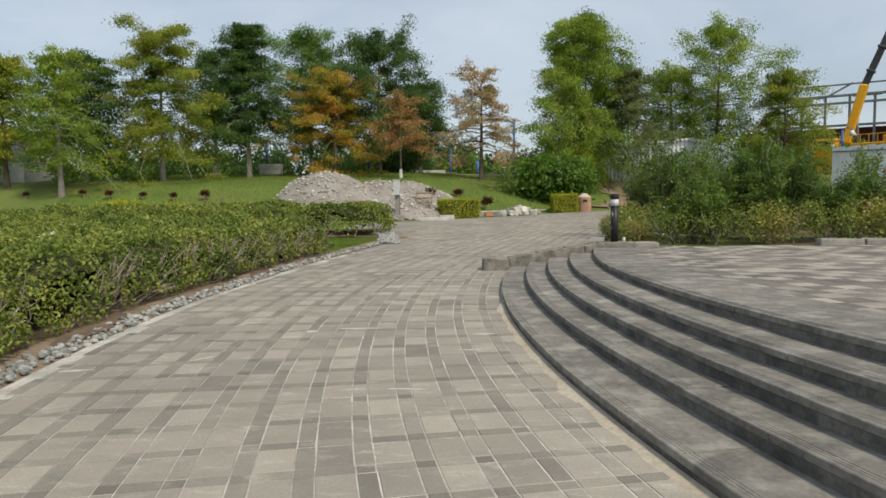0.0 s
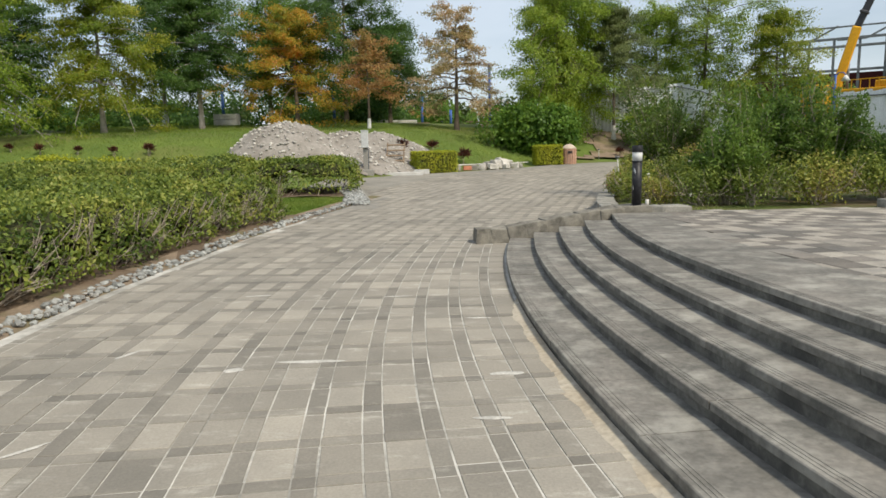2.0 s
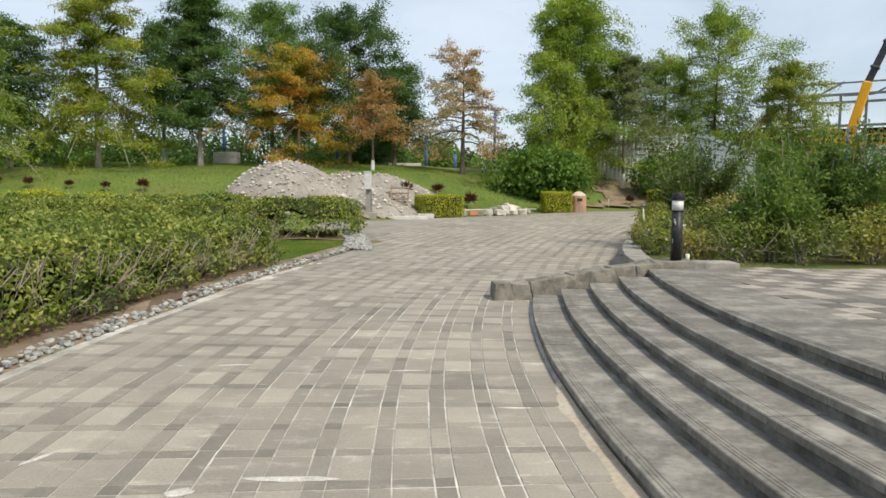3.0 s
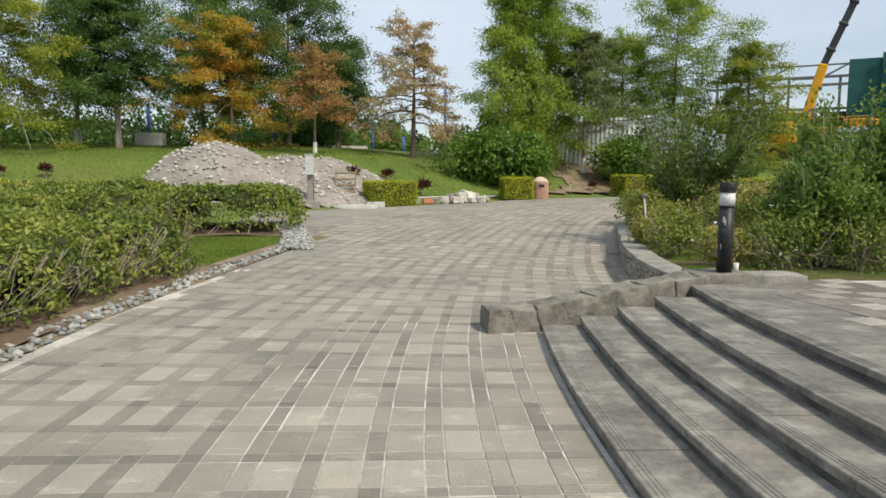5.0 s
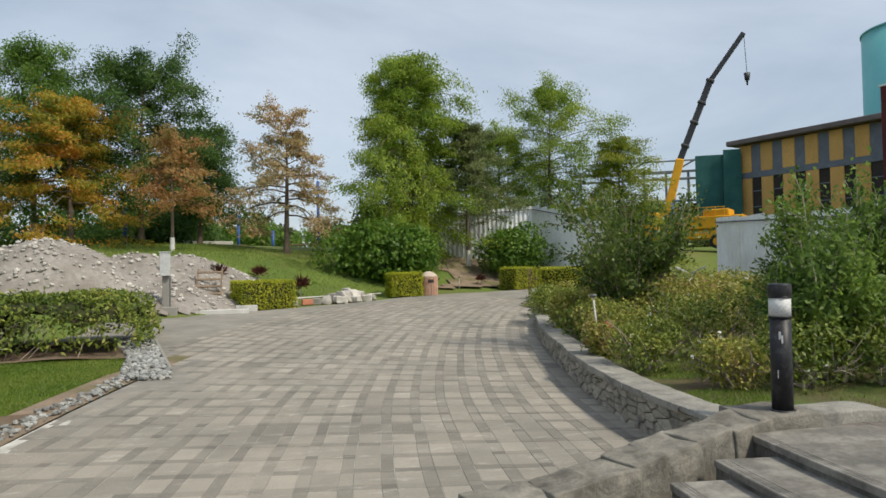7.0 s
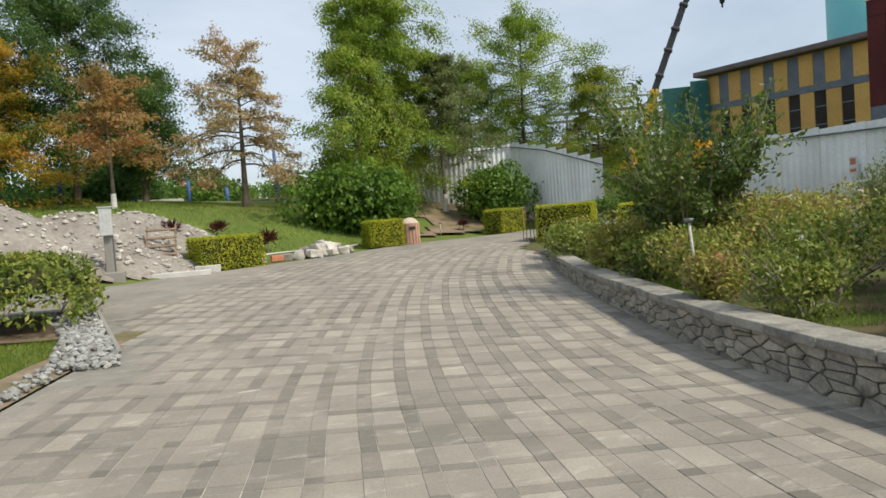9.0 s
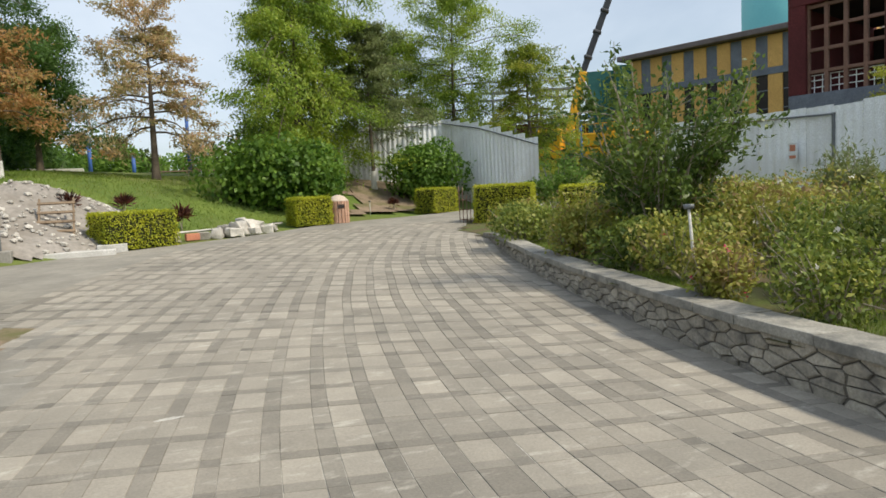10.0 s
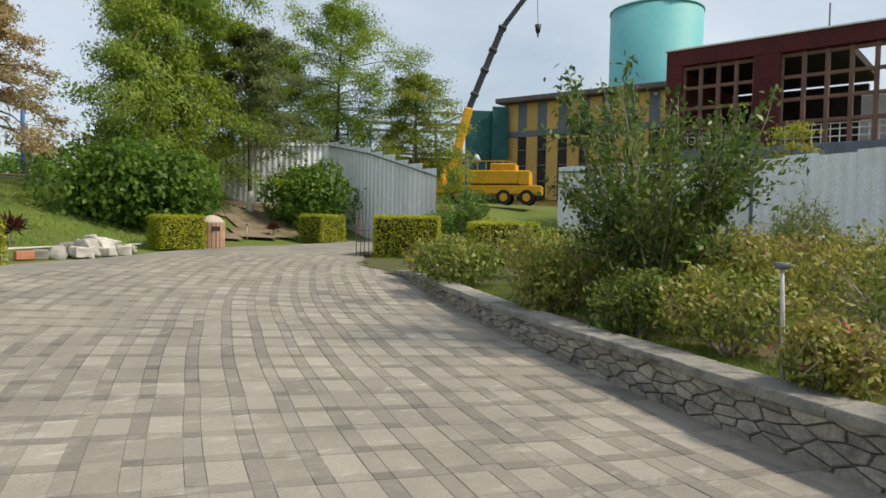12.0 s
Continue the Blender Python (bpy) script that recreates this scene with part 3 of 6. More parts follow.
def road_left(y):
    return float(np.interp(y, [19.5, 22, 26.0, 26.3, 30.4, 32.6, 35.0, 37.2, 38.3, 39.0, 40.2, 42, 46], [-2.0, -2.45, -3.45, -5.6, -5.6, -1.7, 2.2, 4.6, 6.3, 8.8, 11.3, 14, 24]))


def road_right(y):
    if y < 29.6:
        return wall_x(y) + 0.1
    return float(np.interp(y, [29.6, 31.7, 34.9, 38, 42, 46], [7.45, 7.9, 9.4, 13, 19, 27]))


vs, fs = [], []
AY, NX = np.arange(19.5, 46.01, 0.3), 14
for y in AY:
    a, b = road_left(y), road_right(y)
    for i in range(NX + 1):
        vs.append((a + (b - a) * i / NX, y, float(path_z(y)) - 0.011))
for j in range(len(AY) - 1):
    for i in range(NX):
        a = j * (NX + 1) + i
        fs.append((a, a + 1, a + NX + 2, a + NX + 1))
apron = raw("road_apron", vs, fs, "worn")
tagged(apron, "grey worn concrete apron where the lanes meet", "road", kind="structure")

# planted bed behind the low wall, and soil under the hedge
def bed_inside(x, y):
    if y < 14.2 or y > 44 or x > 40:
        return False
    if y < 29.5:
        return x > wall_x(y) + 0.10
    return x > np.interp(y, [29.5, 31.7, 34.9, 38, 42, 44], [7.3, 7.7, 9.2, 12.8, 18.8, 23])


def bed_z(X, Y):
    X, Y = np.asarray(X, float), np.asarray(Y, float)
    base = path_z(Y) + np.interp(Y, [14, 19, 27.4, 30, 44], [0.42, 0.38, 0.20, 0.03, 0.02])
    return base + 0.04 * np.sin(X * 1.3) * np.cos(Y * 1.1) - 0.03


bed = sheet_from("ground_bed", np.arange(3.0, 40, 0.35), np.arange(14.2, 44.1, 0.35), bed_z, "bed_grass", bed_inside)
tagged(bed, "patchy grass and bare soil of the raised planting bed", "ground", kind="structure")


def hedge_soil_inside(x, y):
    r = math.hypot(CX - x, y - CY)
    return (r > outer_r(y) + 0.22 and y < 18.6) or (y > 23.6 and y < 26.2 and x < road_left(y) - 0.15)


hedge_soil = sheet_from("ground_soil", np.arange(-17, -2.8, 0.15), np.arange(-8, 27.6, 0.3), lambda X, Y: path_z(Y) + 0.012 + 0.02 * np.sin(3 * X + 2 * Y), "soil", hedge_soil_inside)
tagged(hedge_soil, "bare brown soil under the hedge", "ground", kind="structure")
dirt = sheet_from("ground_dirt", np.arange(5.5, 16.1, 0.5), np.arange(38, 52, 0.5), lambda X, Y: land_z(X, Y) + 0.07 + 0.02 * np.sin(2.1 * X + Y),
                  "dirt", lambda x, y: abs(x - (9.0 + 0.22 * (y - 40))) < 2.2 + 0.5 * math.sin(y) and land_z(x, y) > 0.83)
tagged(dirt, "trodden bare earth slope beside the shrubs", "ground", kind="structure")

# curved steps, five risers up to the plaza
LEVELS = [0.095, 0.18, 0.265, 0.35, 0.435]
RADII = [27.0, 26.6, 26.19, 25.76, 25.29, 24.35]        # at the stone kerb
LEVELS_OUT = [0.105, 0.225, 0.35, 0.472, 0.59]           # eight metres further along
RADII_OUT = [27.0, 26.55, 26.2, 25.88, 25.49, 24.62]


def along(s):
    return min(max((3.6 - s) / 8.6, 0.0), 1.6)


def step_r(i, s):
    return RADII[i] + (RADII_OUT[i] - RADII[i]) * along(s)


def step_z(i, s):
    return LEVELS[i] + (LEVELS_OUT[i] - LEVELS[i]) * along(s)


def plaza_z(x, y):
    """The plaza falls gently towards the planted bed."""
    return 0.435 + 0.0182 * np.clip(13.6 - np.asarray(y, float), 0, 14) + 0 * np.asarray(x, float)


END_S = [3.6, 3.7, 3.82, 4.05, 4.62]
stairs = thing("stairs_curved", (0, 0, 0), "long curved grey concrete steps with dark risers", "stairs", kind="structure")


def ring_block(name, r_out, r_in, s0, s1, z0, z1, material, parent, chamfer=0.012, n=4, lip=0.0):
    """A slab of a ring: r_out is the side that the steps face; radii and levels are functions of the way along."""
    v, f = [], []
    k = 7
    for j in range(n + 1):
        s = s0 + (s1 - s0) * j / n
        ro, ri_, zl, zt = r_out(s), r_in(s), z0(s), z1(s)
        prof = [(ro - lip, zl), (ro - lip, zt - chamfer * 2.2), (ro, zt - chamfer * 1.6), (ro, zt - chamfer), (ro - chamfer, zt), (ri_, zt), (ri_, zl)]
        for r, z in prof:
            x, y = arc(r, s)
            v.append((x, y, z))
    for j in range(n):
        for i in range(k):
            a, b = j * k + i, j * k + (i + 1) % k
            f.append((a, b, b + k, a + k))
    f.append(tuple(range(k))[::-1])
    f.append(tuple(range(n * k, n * k + k)))
    return raw(name, v, f, material, parent)


lrnd = random.Random(5)
for i in range(5):
    foot = (lambda q, i=i: step_z(i - 1, q) - 0.12) if i else (lambda q: -0.16)
    # riser body set back under the tread slabs, coloured darker than they are
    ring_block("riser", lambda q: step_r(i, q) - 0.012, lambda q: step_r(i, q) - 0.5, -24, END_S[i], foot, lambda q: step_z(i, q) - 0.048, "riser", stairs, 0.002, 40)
    s = -24.0
    while s < END_S[i] - 0.05:
        ln = 1.0 * lrnd.uniform(0.9, 1.1)
        e = min(s + ln, END_S[i])
        if END_S[i] - e < 0.4:
            e = END_S[i]
        dz, dr = lrnd.uniform(-0.003, 0.003), lrnd.uniform(-0.004, 0.004)
        ring_block("tread", lambda q: step_r(i, q) + dr, lambda q: step_r(i + 1, q) - 0.03, s + 0.003, e - 0.003, lambda q: step_z(i, q) - 0.05, lambda q: step_z(i, q) + dz, "step", stairs, 0.006, 4)
        # two thin ribs cut along the nosing stand a little proud
        for off in (0.035, 0.062, 0.089):
            ring_block("nosing_rib", lambda q: step_r(i, q) - off, lambda q: step_r(i, q) - off - 0.012, s + 0.003, e - 0.003, lambda q: step_z(i, q) - 0.01, lambda q: step_z(i, q) + dz + 0.003, "step", stairs, 0.001, 3)
        s = e

# plaza at the head of the steps
def plaza_inside(x, y):
    r = math.hypot(CX - x, y - CY)
    return r < step_r(5, 29.0 * math.atan2(y - CY, CX - x)) + 0.05 and y < 14.15


plaza_base = sheet_from("pavement_plaza", np.arange(3.2, 28, 0.25), np.arange(-16, 14.6, 0.25), lambda X, Y: plaza_z(X, Y) - 0.02, "mortar", lambda x, y: math.hypot(CX - x, y - CY) < 24.7 and y < 14.35)
tagged(plaza_base, "paved plaza of light and dark square tiles", "pavement", kind="structure")

# rough stone cheek at the end of the steps
cheek = thing("cheek_wall", (0, 0, 0), "sloping rough grey stone kerb at the end of the steps", "stone kerb", kind="structure")


def rough_block(name, lo, hi, material, parent, turn=None, jitter=0.02, cuts=3, label="", seed=1, round_=0.10):
    """A stone block with uneven faces."""
    bm = bmesh.new()
    r = bmesh.ops.create_cube(bm, size=1.0)
    lo, hi = Vector(lo), Vector(hi)
    d = hi - lo
    bmesh.ops.transform(bm, matrix=Matrix.Translation((lo + hi) / 2) @ Matrix.Diagonal((*d, 1)), verts=bm.verts)
    bmesh.ops.bevel(bm, geom=list(bm.edges), offset=min(d) * round_, segments=2, affect="EDGES", profile=0.6)
    bmesh.ops.subdivide_edges(bm, edges=[e for e in bm.edges if e.calc_length() > min(d) * 0.5], cuts=cuts, use_grid_fill=True)
    for v in bm.verts:
        p = v.co * 4 + Vector((seed * 7.3, seed * 3.1, 0))
        v.co += Vector((noise.noise(p), noise.noise(p + Vector((9, 0, 0))), noise.noise(p + Vector((0, 9, 0))))) * jitter
    for f in bm.faces:
        f.smooth = True
    if turn is not None:
        bmesh.ops.transform(bm, matrix=turn, verts=bm.verts)
    return part(name, bm, material, parent, label)


CH = [(0.62, 13.52, 0.24), (1.15, 13.60, 0.25), (1.78, 13.70, 0.36), (2.38, 13.86, 0.455), (3.18, 14.06, 0.535)]
for i in range(4):
    for k, (q0, q1) in enumerate(((0.0, 0.47), (0.47, 1.0))):
        a, b = Vector(CH[i]).lerp(Vector(CH[i + 1]), q0), Vector(CH[i]).lerp(Vector(CH[i + 1]), q1)
        m = Matrix.Translation(a) @ (b - a).to_track_quat("X", "Z").to_matrix().to_4x4()
        rough_block("stone_block", (-0.01, -0.19 - 0.012 * k, -0.62), ((b - a).length + 0.012, 0.19, 0.012 * (1 - k)), "cheek", cheek, m, 0.03, 6, seed=i * 2 + k + 1, round_=0.035)
rough_block("stone_block", (3.10, 13.88, 0.20), (3.72, 14.38, 0.55), "cheek", cheek, None, 0.022, 5, seed=8, round_=0.05)
rough_block("stone_block", (3.70, 13.92, 0.20), (4.42, 14.28, 0.535), "cap", cheek, None, 0.022, 5, seed=9, round_=0.05)
for i in range(7):
    x0 = 7.9 + i * 0.95
    rough_block("kerb_stone", (x0, 14.2, 0.30), (x0 + 0.92, 14.5, 0.56), "cap", cheek, None, 0.025, 3, seed=20 + i)


# low retaining wall of random rubble with a cap course
wall_low = thing("wall_low", (0, 0, 0), "low curved retaining wall of irregular tan stones with a stone cap", "retaining wall", kind="structure")
W = np.array(WALL)
seg = np.hypot(*np.diff(W, axis=0).T)
WS = np.concatenate([[0], np.cumsum(seg)])


def wall_at(s):
    x, y = np.interp(s, WS, W[:, 0]), np.interp(s, WS, W[:, 1])
    x2, y2 = np.interp(s + 0.2, WS, W[:, 0]), np.interp(s + 0.2, WS, W[:, 1])
    x1, y1 = np.interp(s - 0.2, WS, W[:, 0]), np.interp(s - 0.2, WS, W[:, 1])
    t = Vector((x2 - x1, y2 - y1, 0)).normalized()
    return Vector((x, y, 0)), t, Vector((-t.y, t.x, 0))       # place, along, towards the road


# the core of the wall
v, f = [], []
NS = 60
for j in range(NS + 1):
    s = WS[-1] * j / NS
    p, t, o = wall_at(s)
    zt, zb = cap_z(p.y) - 0.06, float(path_z(p.y)) - 0.1
    for off, z in ((0.0, zb), (0.0, zt), (-0.30, zt), (-0.30, zb)):
        q = p + o * off
        v.append((q.x, q.y, z))
for j in range(NS):
    for i in range(4):
        a, b = j * 4 + i, j * 4 + (i + 1) % 4
        f.append((a, b, b + 4, a + 4))
f += [(0, 1, 2, 3), tuple(NS * 4 + i for i in (3, 2, 1, 0))]
raw("wall_core", v, f, "wall_mortar", wall_low)


def clip(poly, nx, ny, c):
    """Keeps the part of a polygon where nx*x + ny*y <= c."""
    out = []
    for i in range(len(poly)):
        a, b = poly[i], poly[(i + 1) % len(poly)]
        da, db = nx * a[0] + ny * a[1] - c, nx * b[0] + ny * b[1] - c
        if da <= 0:
            out.append(a)
        if da * db < 0:
            k = da / (da - db)
            out.append((a[0] + (b[0] - a[0]) * k, a[1] + (b[1] - a[1]) * k))
    return out


def random_stones(length, height, size, rnd):
    """Irregular many-sided stones that fill a strip."""
    pts = []
    nxs, nys = int(length / size), max(2, round(height / (size * 0.72)))
    for j in range(nys):
        for i in range(nxs):
            pts.append(((i + 0.5 + 0.5 * (j % 2) + rnd.uniform(-0.38, 0.38)) * length / nxs, (j + 0.5 + rnd.uniform(-0.3, 0.3)) * height / nys))
    cells = []
    for k, (x, y) in enumerate(pts):
        poly = [(max(0, x - size * 1.5), 0), (min(length, x + size * 1.5), 0), (min(length, x + size * 1.5), height), (max(0, x - size * 1.5), height)]
        for m_, (u, w) in enumerate(pts):
            if m_ != k and abs(u - x) < size * 3:
                dx, dy = u - x, w - y
                ln = math.hypot(dx, dy)
                poly = clip(poly, dx / ln, dy / ln, (dx * (x + u) / 2 + dy * (y + w) / 2) / ln - 0.011)
                if len(poly) < 3:
                    break
        if len(poly) >= 3:
            cells.append(poly)
    return cells


for poly in random_stones(WS[-1], 1.0, 0.30, random.Random(11)):
    cx = sum(p[0] for p in poly) / len(poly)
    cy = sum(p[1] for p in poly) / len(poly)
    depth = 0.022 + 0.012 * noise.noise(Vector((cx * 3, cy * 3, 0)))
    verts = []
    for shrink, d in ((1.0, -0.03), (0.98, depth * 0.55), (0.84, depth)):
        for x, y in poly:
            s, w = cx + (x - cx) * shrink, cy + (y - cy) * shrink
            p, t, o = wall_at(min(max(s, 0.01), WS[-1] - 0.01))
            zb, zt = float(path_z(p.y)) - 0.02, cap_z(p.y) - 0.075
            q = p + o * (d + 0.004 * math.sin(31 * x + 17 * y))
            verts.append((q.x, q.y, zb + (zt - zb) * w))
    k = len(poly)
    faces = [tuple(range(2 * k, 3 * k))]
    for r_ in range(2):
        for i in range(k):
            a, b = r_ * k + i, r_ * k + (i + 1) % k
            faces.append((a, b, b + k, a + k))
    raw("stone", verts, faces, "rock", wall_low)
s, i = 0.1, 0
crnd = random.Random(3)
while s < WS[-1] - 0.3:
    ln = crnd.uniform(0.55, 0.95)
    p, t, o = wall_at(s + ln / 2)
    rise = cap_z(p.y + 0.3) - cap_z(p.y - 0.3)
    m = Matrix.Translation((p.x, p.y, cap_z(p.y))) @ Matrix.Rotation(math.atan2(t.y, t.x), 4, "Z") @ Matrix.Rotation(-rise / 0.6, 4, "Y")
    rough_block("cap_stone", (-ln / 2 + 0.006, -0.33, -0.085), (ln / 2 - 0.006, 0.045 + crnd.uniform(-0.012, 0.012), crnd.uniform(-0.008, 0.008)), "cap", wall_low, m, 0.012, 2, seed=40 + i)
    s += ln
    i += 1


# ---- planting ----
def stems_tubes(name, base, tops, r0, r1, material, parent, wob=0.06, sides=5):
    items = []
    for tp in tops:
        b = np.array(base) + rng.normal(size=3) * (0.04, 0.04, 0)
        tp = np.array(tp)
        mid = (b + tp) / 2 + rng.normal(size=3) * wob * np.linalg.norm(tp - b)
        items.append(([b, (b + mid) / 2 + rng.normal(size=3) * 0.02, mid, tp], [r0, r0 * 0.8, (r0 + r1) / 2, r1]))
    return tubes(name, items, material, parent, sides)


def mound(name, at, rx, ry, h, leaf, length, width, count, label, category, group="", lobes=9, material_stem="twig", gap=0.25, bare=0, core=0.72, flowers=0, petal="petal", base_gap=0.04, stems=9):
    """A shrub: a leafy shell over lobes of uneven size, with stems showing below."""
    e = thing(name, at, label, category, group)
    cs, rs = [], []
    for i in range(lobes):
        a = 2 * math.pi * (i + rng.uniform(-0.3, 0.3)) / lobes
        k = rng.uniform(0.25, 0.68) if i else 0.0
        cs.append((math.cos(a) * rx * k, math.sin(a) * ry * k, h * rng.uniform(0.30, 0.64)))
        rs.append(rng.uniform(0.36, 0.56))
    cs, rs = np.array(cs), np.array(rs)
    which = rng.integers(0, lobes, count)
    d = unit(rng.normal(size=(count, 3)) + (0, 0, 0.25))
    rad = rng.uniform(0.62, 1.06, count) ** 0.6
    p = cs[which] + d * (rs[which] * rad)[:, None] * np.array((rx, ry, h * 0.80))
    p += rng.normal(size=p.shape) * length * 0.6
    # holes in the cover
    hole = np.array([noise.noise(Vector(q) * (1.6 / max(rx, 0.5)) + Vector(at)) for q in p])
    p, d = p[hole > -gap], d[hole > -gap]
    ok = p[:, 2] > base_gap
    p, d = p[ok], d[ok]
    quads("foliage", leaf_quads(p, length, width, np.array((0, 0, 0.5)), 0.8, face=d + (0, 0, 0.45)), leaf, e)
    tops = [cs[i % lobes] + rng.normal(size=3) * (rx * 0.22, ry * 0.22, h * 0.1) for i in range(stems)]
    stems_tubes("stemwork", (0, 0, 0), tops, 0.012 + 0.012 * h, 0.005, material_stem, e)
    if bare:
        items = []
        for i in range(bare):
            a = rng.uniform(0, 2 * math.pi)
            st = np.array((math.cos(a) * rx * 0.5, math.sin(a) * ry * 0.5, h * 0.25))
            en = np.array((math.cos(a) * rx * rng.uniform(0.85, 1.05), math.sin(a) * ry * rng.uniform(0.85, 1.05), h * rng.uniform(0.2, 0.95)))
            items.append(([st, (st + en) / 2 + rng.normal(size=3) * 0.06, en], [0.008, 0.006, 0.003]))
        tubes("bare_twigs", items, "twig", e, 4)["kind"] = "stuff"
    if flowers:
        i = rng.choice(len(p), flowers)
        c = p[i] + d[i] * 0.04
        pts = np.repeat(c, 5, 0) + rng.normal(size=(flowers * 5, 3)) * 0.015
        quads("flowers", leaf_quads(pts, 0.036, 0.03), petal, e)["kind"] = "stuff"
    return e


def clipped_hedge(name, at, sx, sy, h, turn, label, count=5000, leaf="leaf_box", length=0.065):
    """A box-shaped trimmed hedge."""
    e = thing(name, at, label, "hedge", "clipped hedges")
    e.rotation_euler = (0, 0, radians(turn))
    # inner body painted dark as the shade between the leaves
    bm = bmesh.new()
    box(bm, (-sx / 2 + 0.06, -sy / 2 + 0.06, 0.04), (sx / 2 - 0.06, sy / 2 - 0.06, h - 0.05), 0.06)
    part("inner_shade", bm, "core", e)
    area = [sx * sy, sx * h, sx * h, sy * h, sy * h]
    k = rng.choice(5, count, p=np.array(area) / sum(area))
    u, w = rng.uniform(-0.5, 0.5, count), rng.uniform(0, 1, count)
    p, d = np.zeros((count, 3)), np.zeros((count, 3))
    for side, (ax, sg) in enumerate(((2, 1), (1, 1), (1, -1), (0, 1), (0, -1))):
        q = k == side
        if ax == 2:
            p[q] = np.stack([u[q] * sx, (w[q] - 0.5) * sy, np.full(q.sum(), h)], -1)
        elif ax == 1:
            p[q] = np.stack([u[q] * sx, np.full(q.sum(), sg * sy / 2), w[q] * h], -1)
        else:
            p[q] = np.stack([np.full(q.sum(), sg * sx / 2), u[q] * sy, w[q] * h], -1)
        d[q, ax] = sg
    p += rng.normal(size=p.shape) * 0.028 - d * 0.02
    # softened corners
    ext = np.abs(p) / (sx / 2, sy / 2, h)
    p[:, :2] *= (1 - 0.05 * np.clip(ext[:, :2].min(1) + ext[:, 2] - 1.2, 0, 1))[:, None]
    p[:, 2] = np.maximum(p[:, 2], 0.03)
    quads("foliage", leaf_quads(p, length, length * 0.6, None, 0.9, face=d * 0.9 + (0, 0, 0.35)), leaf, e)
    return e


def tree(name, at, height, radius, clear, leaf, label, bark="bark", branches=46, droop=0.12, profile="oval", leaves=29700, length=0.24, width=0.085, lean=(0, 0), trunk_r=0.14, white_base=False, sigma=0.30, fork=5, group="park trees", flat=0.42):
    """A tree: a tapered trunk, limbs with twigs and a crown of separate leaf sprays that leave gaps."""
    e = thing(name, at, label, "tree", group)
    H = height
    tp = []
    for i in range(9):
        u = i / 8
        w = 0.04 * H * 0.25
        tp.append(np.array((lean[0] * u * H + w * math.sin(3.1 * u + at[0]) * u, lean[1] * u * H + w * math.sin(2.3 * u + at[1]) * u, u * H * 0.97)))
    tr = [trunk_r * (1.25 if i == 0 else 1.0) * (1 - 0.93 * (i / 8)) + 0.012 for i in range(9)]
    v, f = tube([tp[0] - (0, 0, 0.25)] + tp, [tr[0] * 1.25] + tr, 9)
    raw("trunk", v, f, bark, e, smooth=True)
    if white_base:
        v, f = tube([tp[0] * 0.0 - (0, 0, 0.05), tp[0] + (tp[1] - tp[0]) * min(1.0, 1.3 / (H / 8)) * 0.5, tp[0] + (tp[1] - tp[0]) * min(1.0, 1.3 / (H / 8))], [tr[0] * 1.12, tr[0] * 1.05, tr[1] * 1.1 + 0.01], 9, cap=False)
        raw("whitewash", v, f, "whitewash", e, "white-painted foot of the trunk", smooth=True)
    items, pts, heads = [], [], []
    length, width, leaves = length * 0.68, width * 0.74, int(leaves * 1.75)
    lobe = rng.uniform(0.66, 1.18, 8)
    for i in range(branches):
        u = (i + rng.uniform(0, 0.8)) / branches
        z = clear + (H - clear) * u ** 0.9
        if profile == "cone":
            rr = (1 - u) ** 0.75 * (0.55 + 0.45 * min(1, u * 7)) + 0.06
        elif profile == "oval":
            rr = math.sqrt(max(0.02, 1 - (1.72 * (u - 0.42)) ** 2)) * (1.0 - 0.28 * (u - 0.42)) if u > 0.42 else 0.78 + 0.22 * u / 0.42
        elif profile == "umbrella":
            rr = (1.0 - 0.74 * u ** 1.5) * (0.95 + 0.14 * math.sin(u * 15 + at[0]))
        else:
            rr = (1 - u) ** 0.5 * (0.7 + 0.3 * math.sin(u * 9)) + 0.08
        a = i * 2.399 + rng.uniform(-0.4, 0.4)
        ln = max(0.25, radius * rr * rng.uniform(0.62, 1.25) * lobe[int((a % 6.283) / 6.283 * 8) % 8])
        k = min(z / (H * 0.97), 0.999) * 8
        o = tp[int(k)] + (tp[min(int(k) + 1, 8)] - tp[int(k)]) * (k - int(k))
        up = 0.15 + 0.55 * u + 0.9 * u ** 4
        dirn = np.array((math.cos(a), math.sin(a), 0))
        path = []
        for j in range(5):
            q = j / 4
            path.append(o + dirn * ln * q + np.array((0, 0, ln * (up * q * 0.75 - (droop + 0.12) * 2.2 * q * q * (1.2 - u)))))
        items.append((path, [max(0.012, trunk_r * 0.30 * (1 - 0.6 * u)) * (1 - 0.8 * j / 4) + 0.005 for j in range(5)]))
        for m_ in range(fork):
            q = rng.uniform(0.3, 1.0)
            kk = min(q * 4, 3.99)
            b0 = path[int(kk)] + (path[int(kk) + 1] - path[int(kk)]) * (kk - int(kk))
            sd = unit(dirn * rng.uniform(0.2, 1) + rng.normal(size=3) * (0.8, 0.8, 0.35))
            sl = ln * rng.uniform(0.22, 0.45) + 0.15
            b1 = b0 + sd * sl + np.array((0, 0, -droop * sl * 1.3))
            items.append(([b0, (b0 + b1) / 2 + (0, 0, 0.05 * sl), b1], [0.012, 0.008, 0.004]))
            per = max(3, int(leaves / (branches * fork)))
            w = rng.uniform(0.1, 1.1, per)[:, None]
            c = b0 + (b1 - b0) * w
            jit = rng.normal(size=(per, 3)) * sigma * 1.05 * (0.85, 0.85, flat * 0.8) * min(1.0, 0.45 + sl)
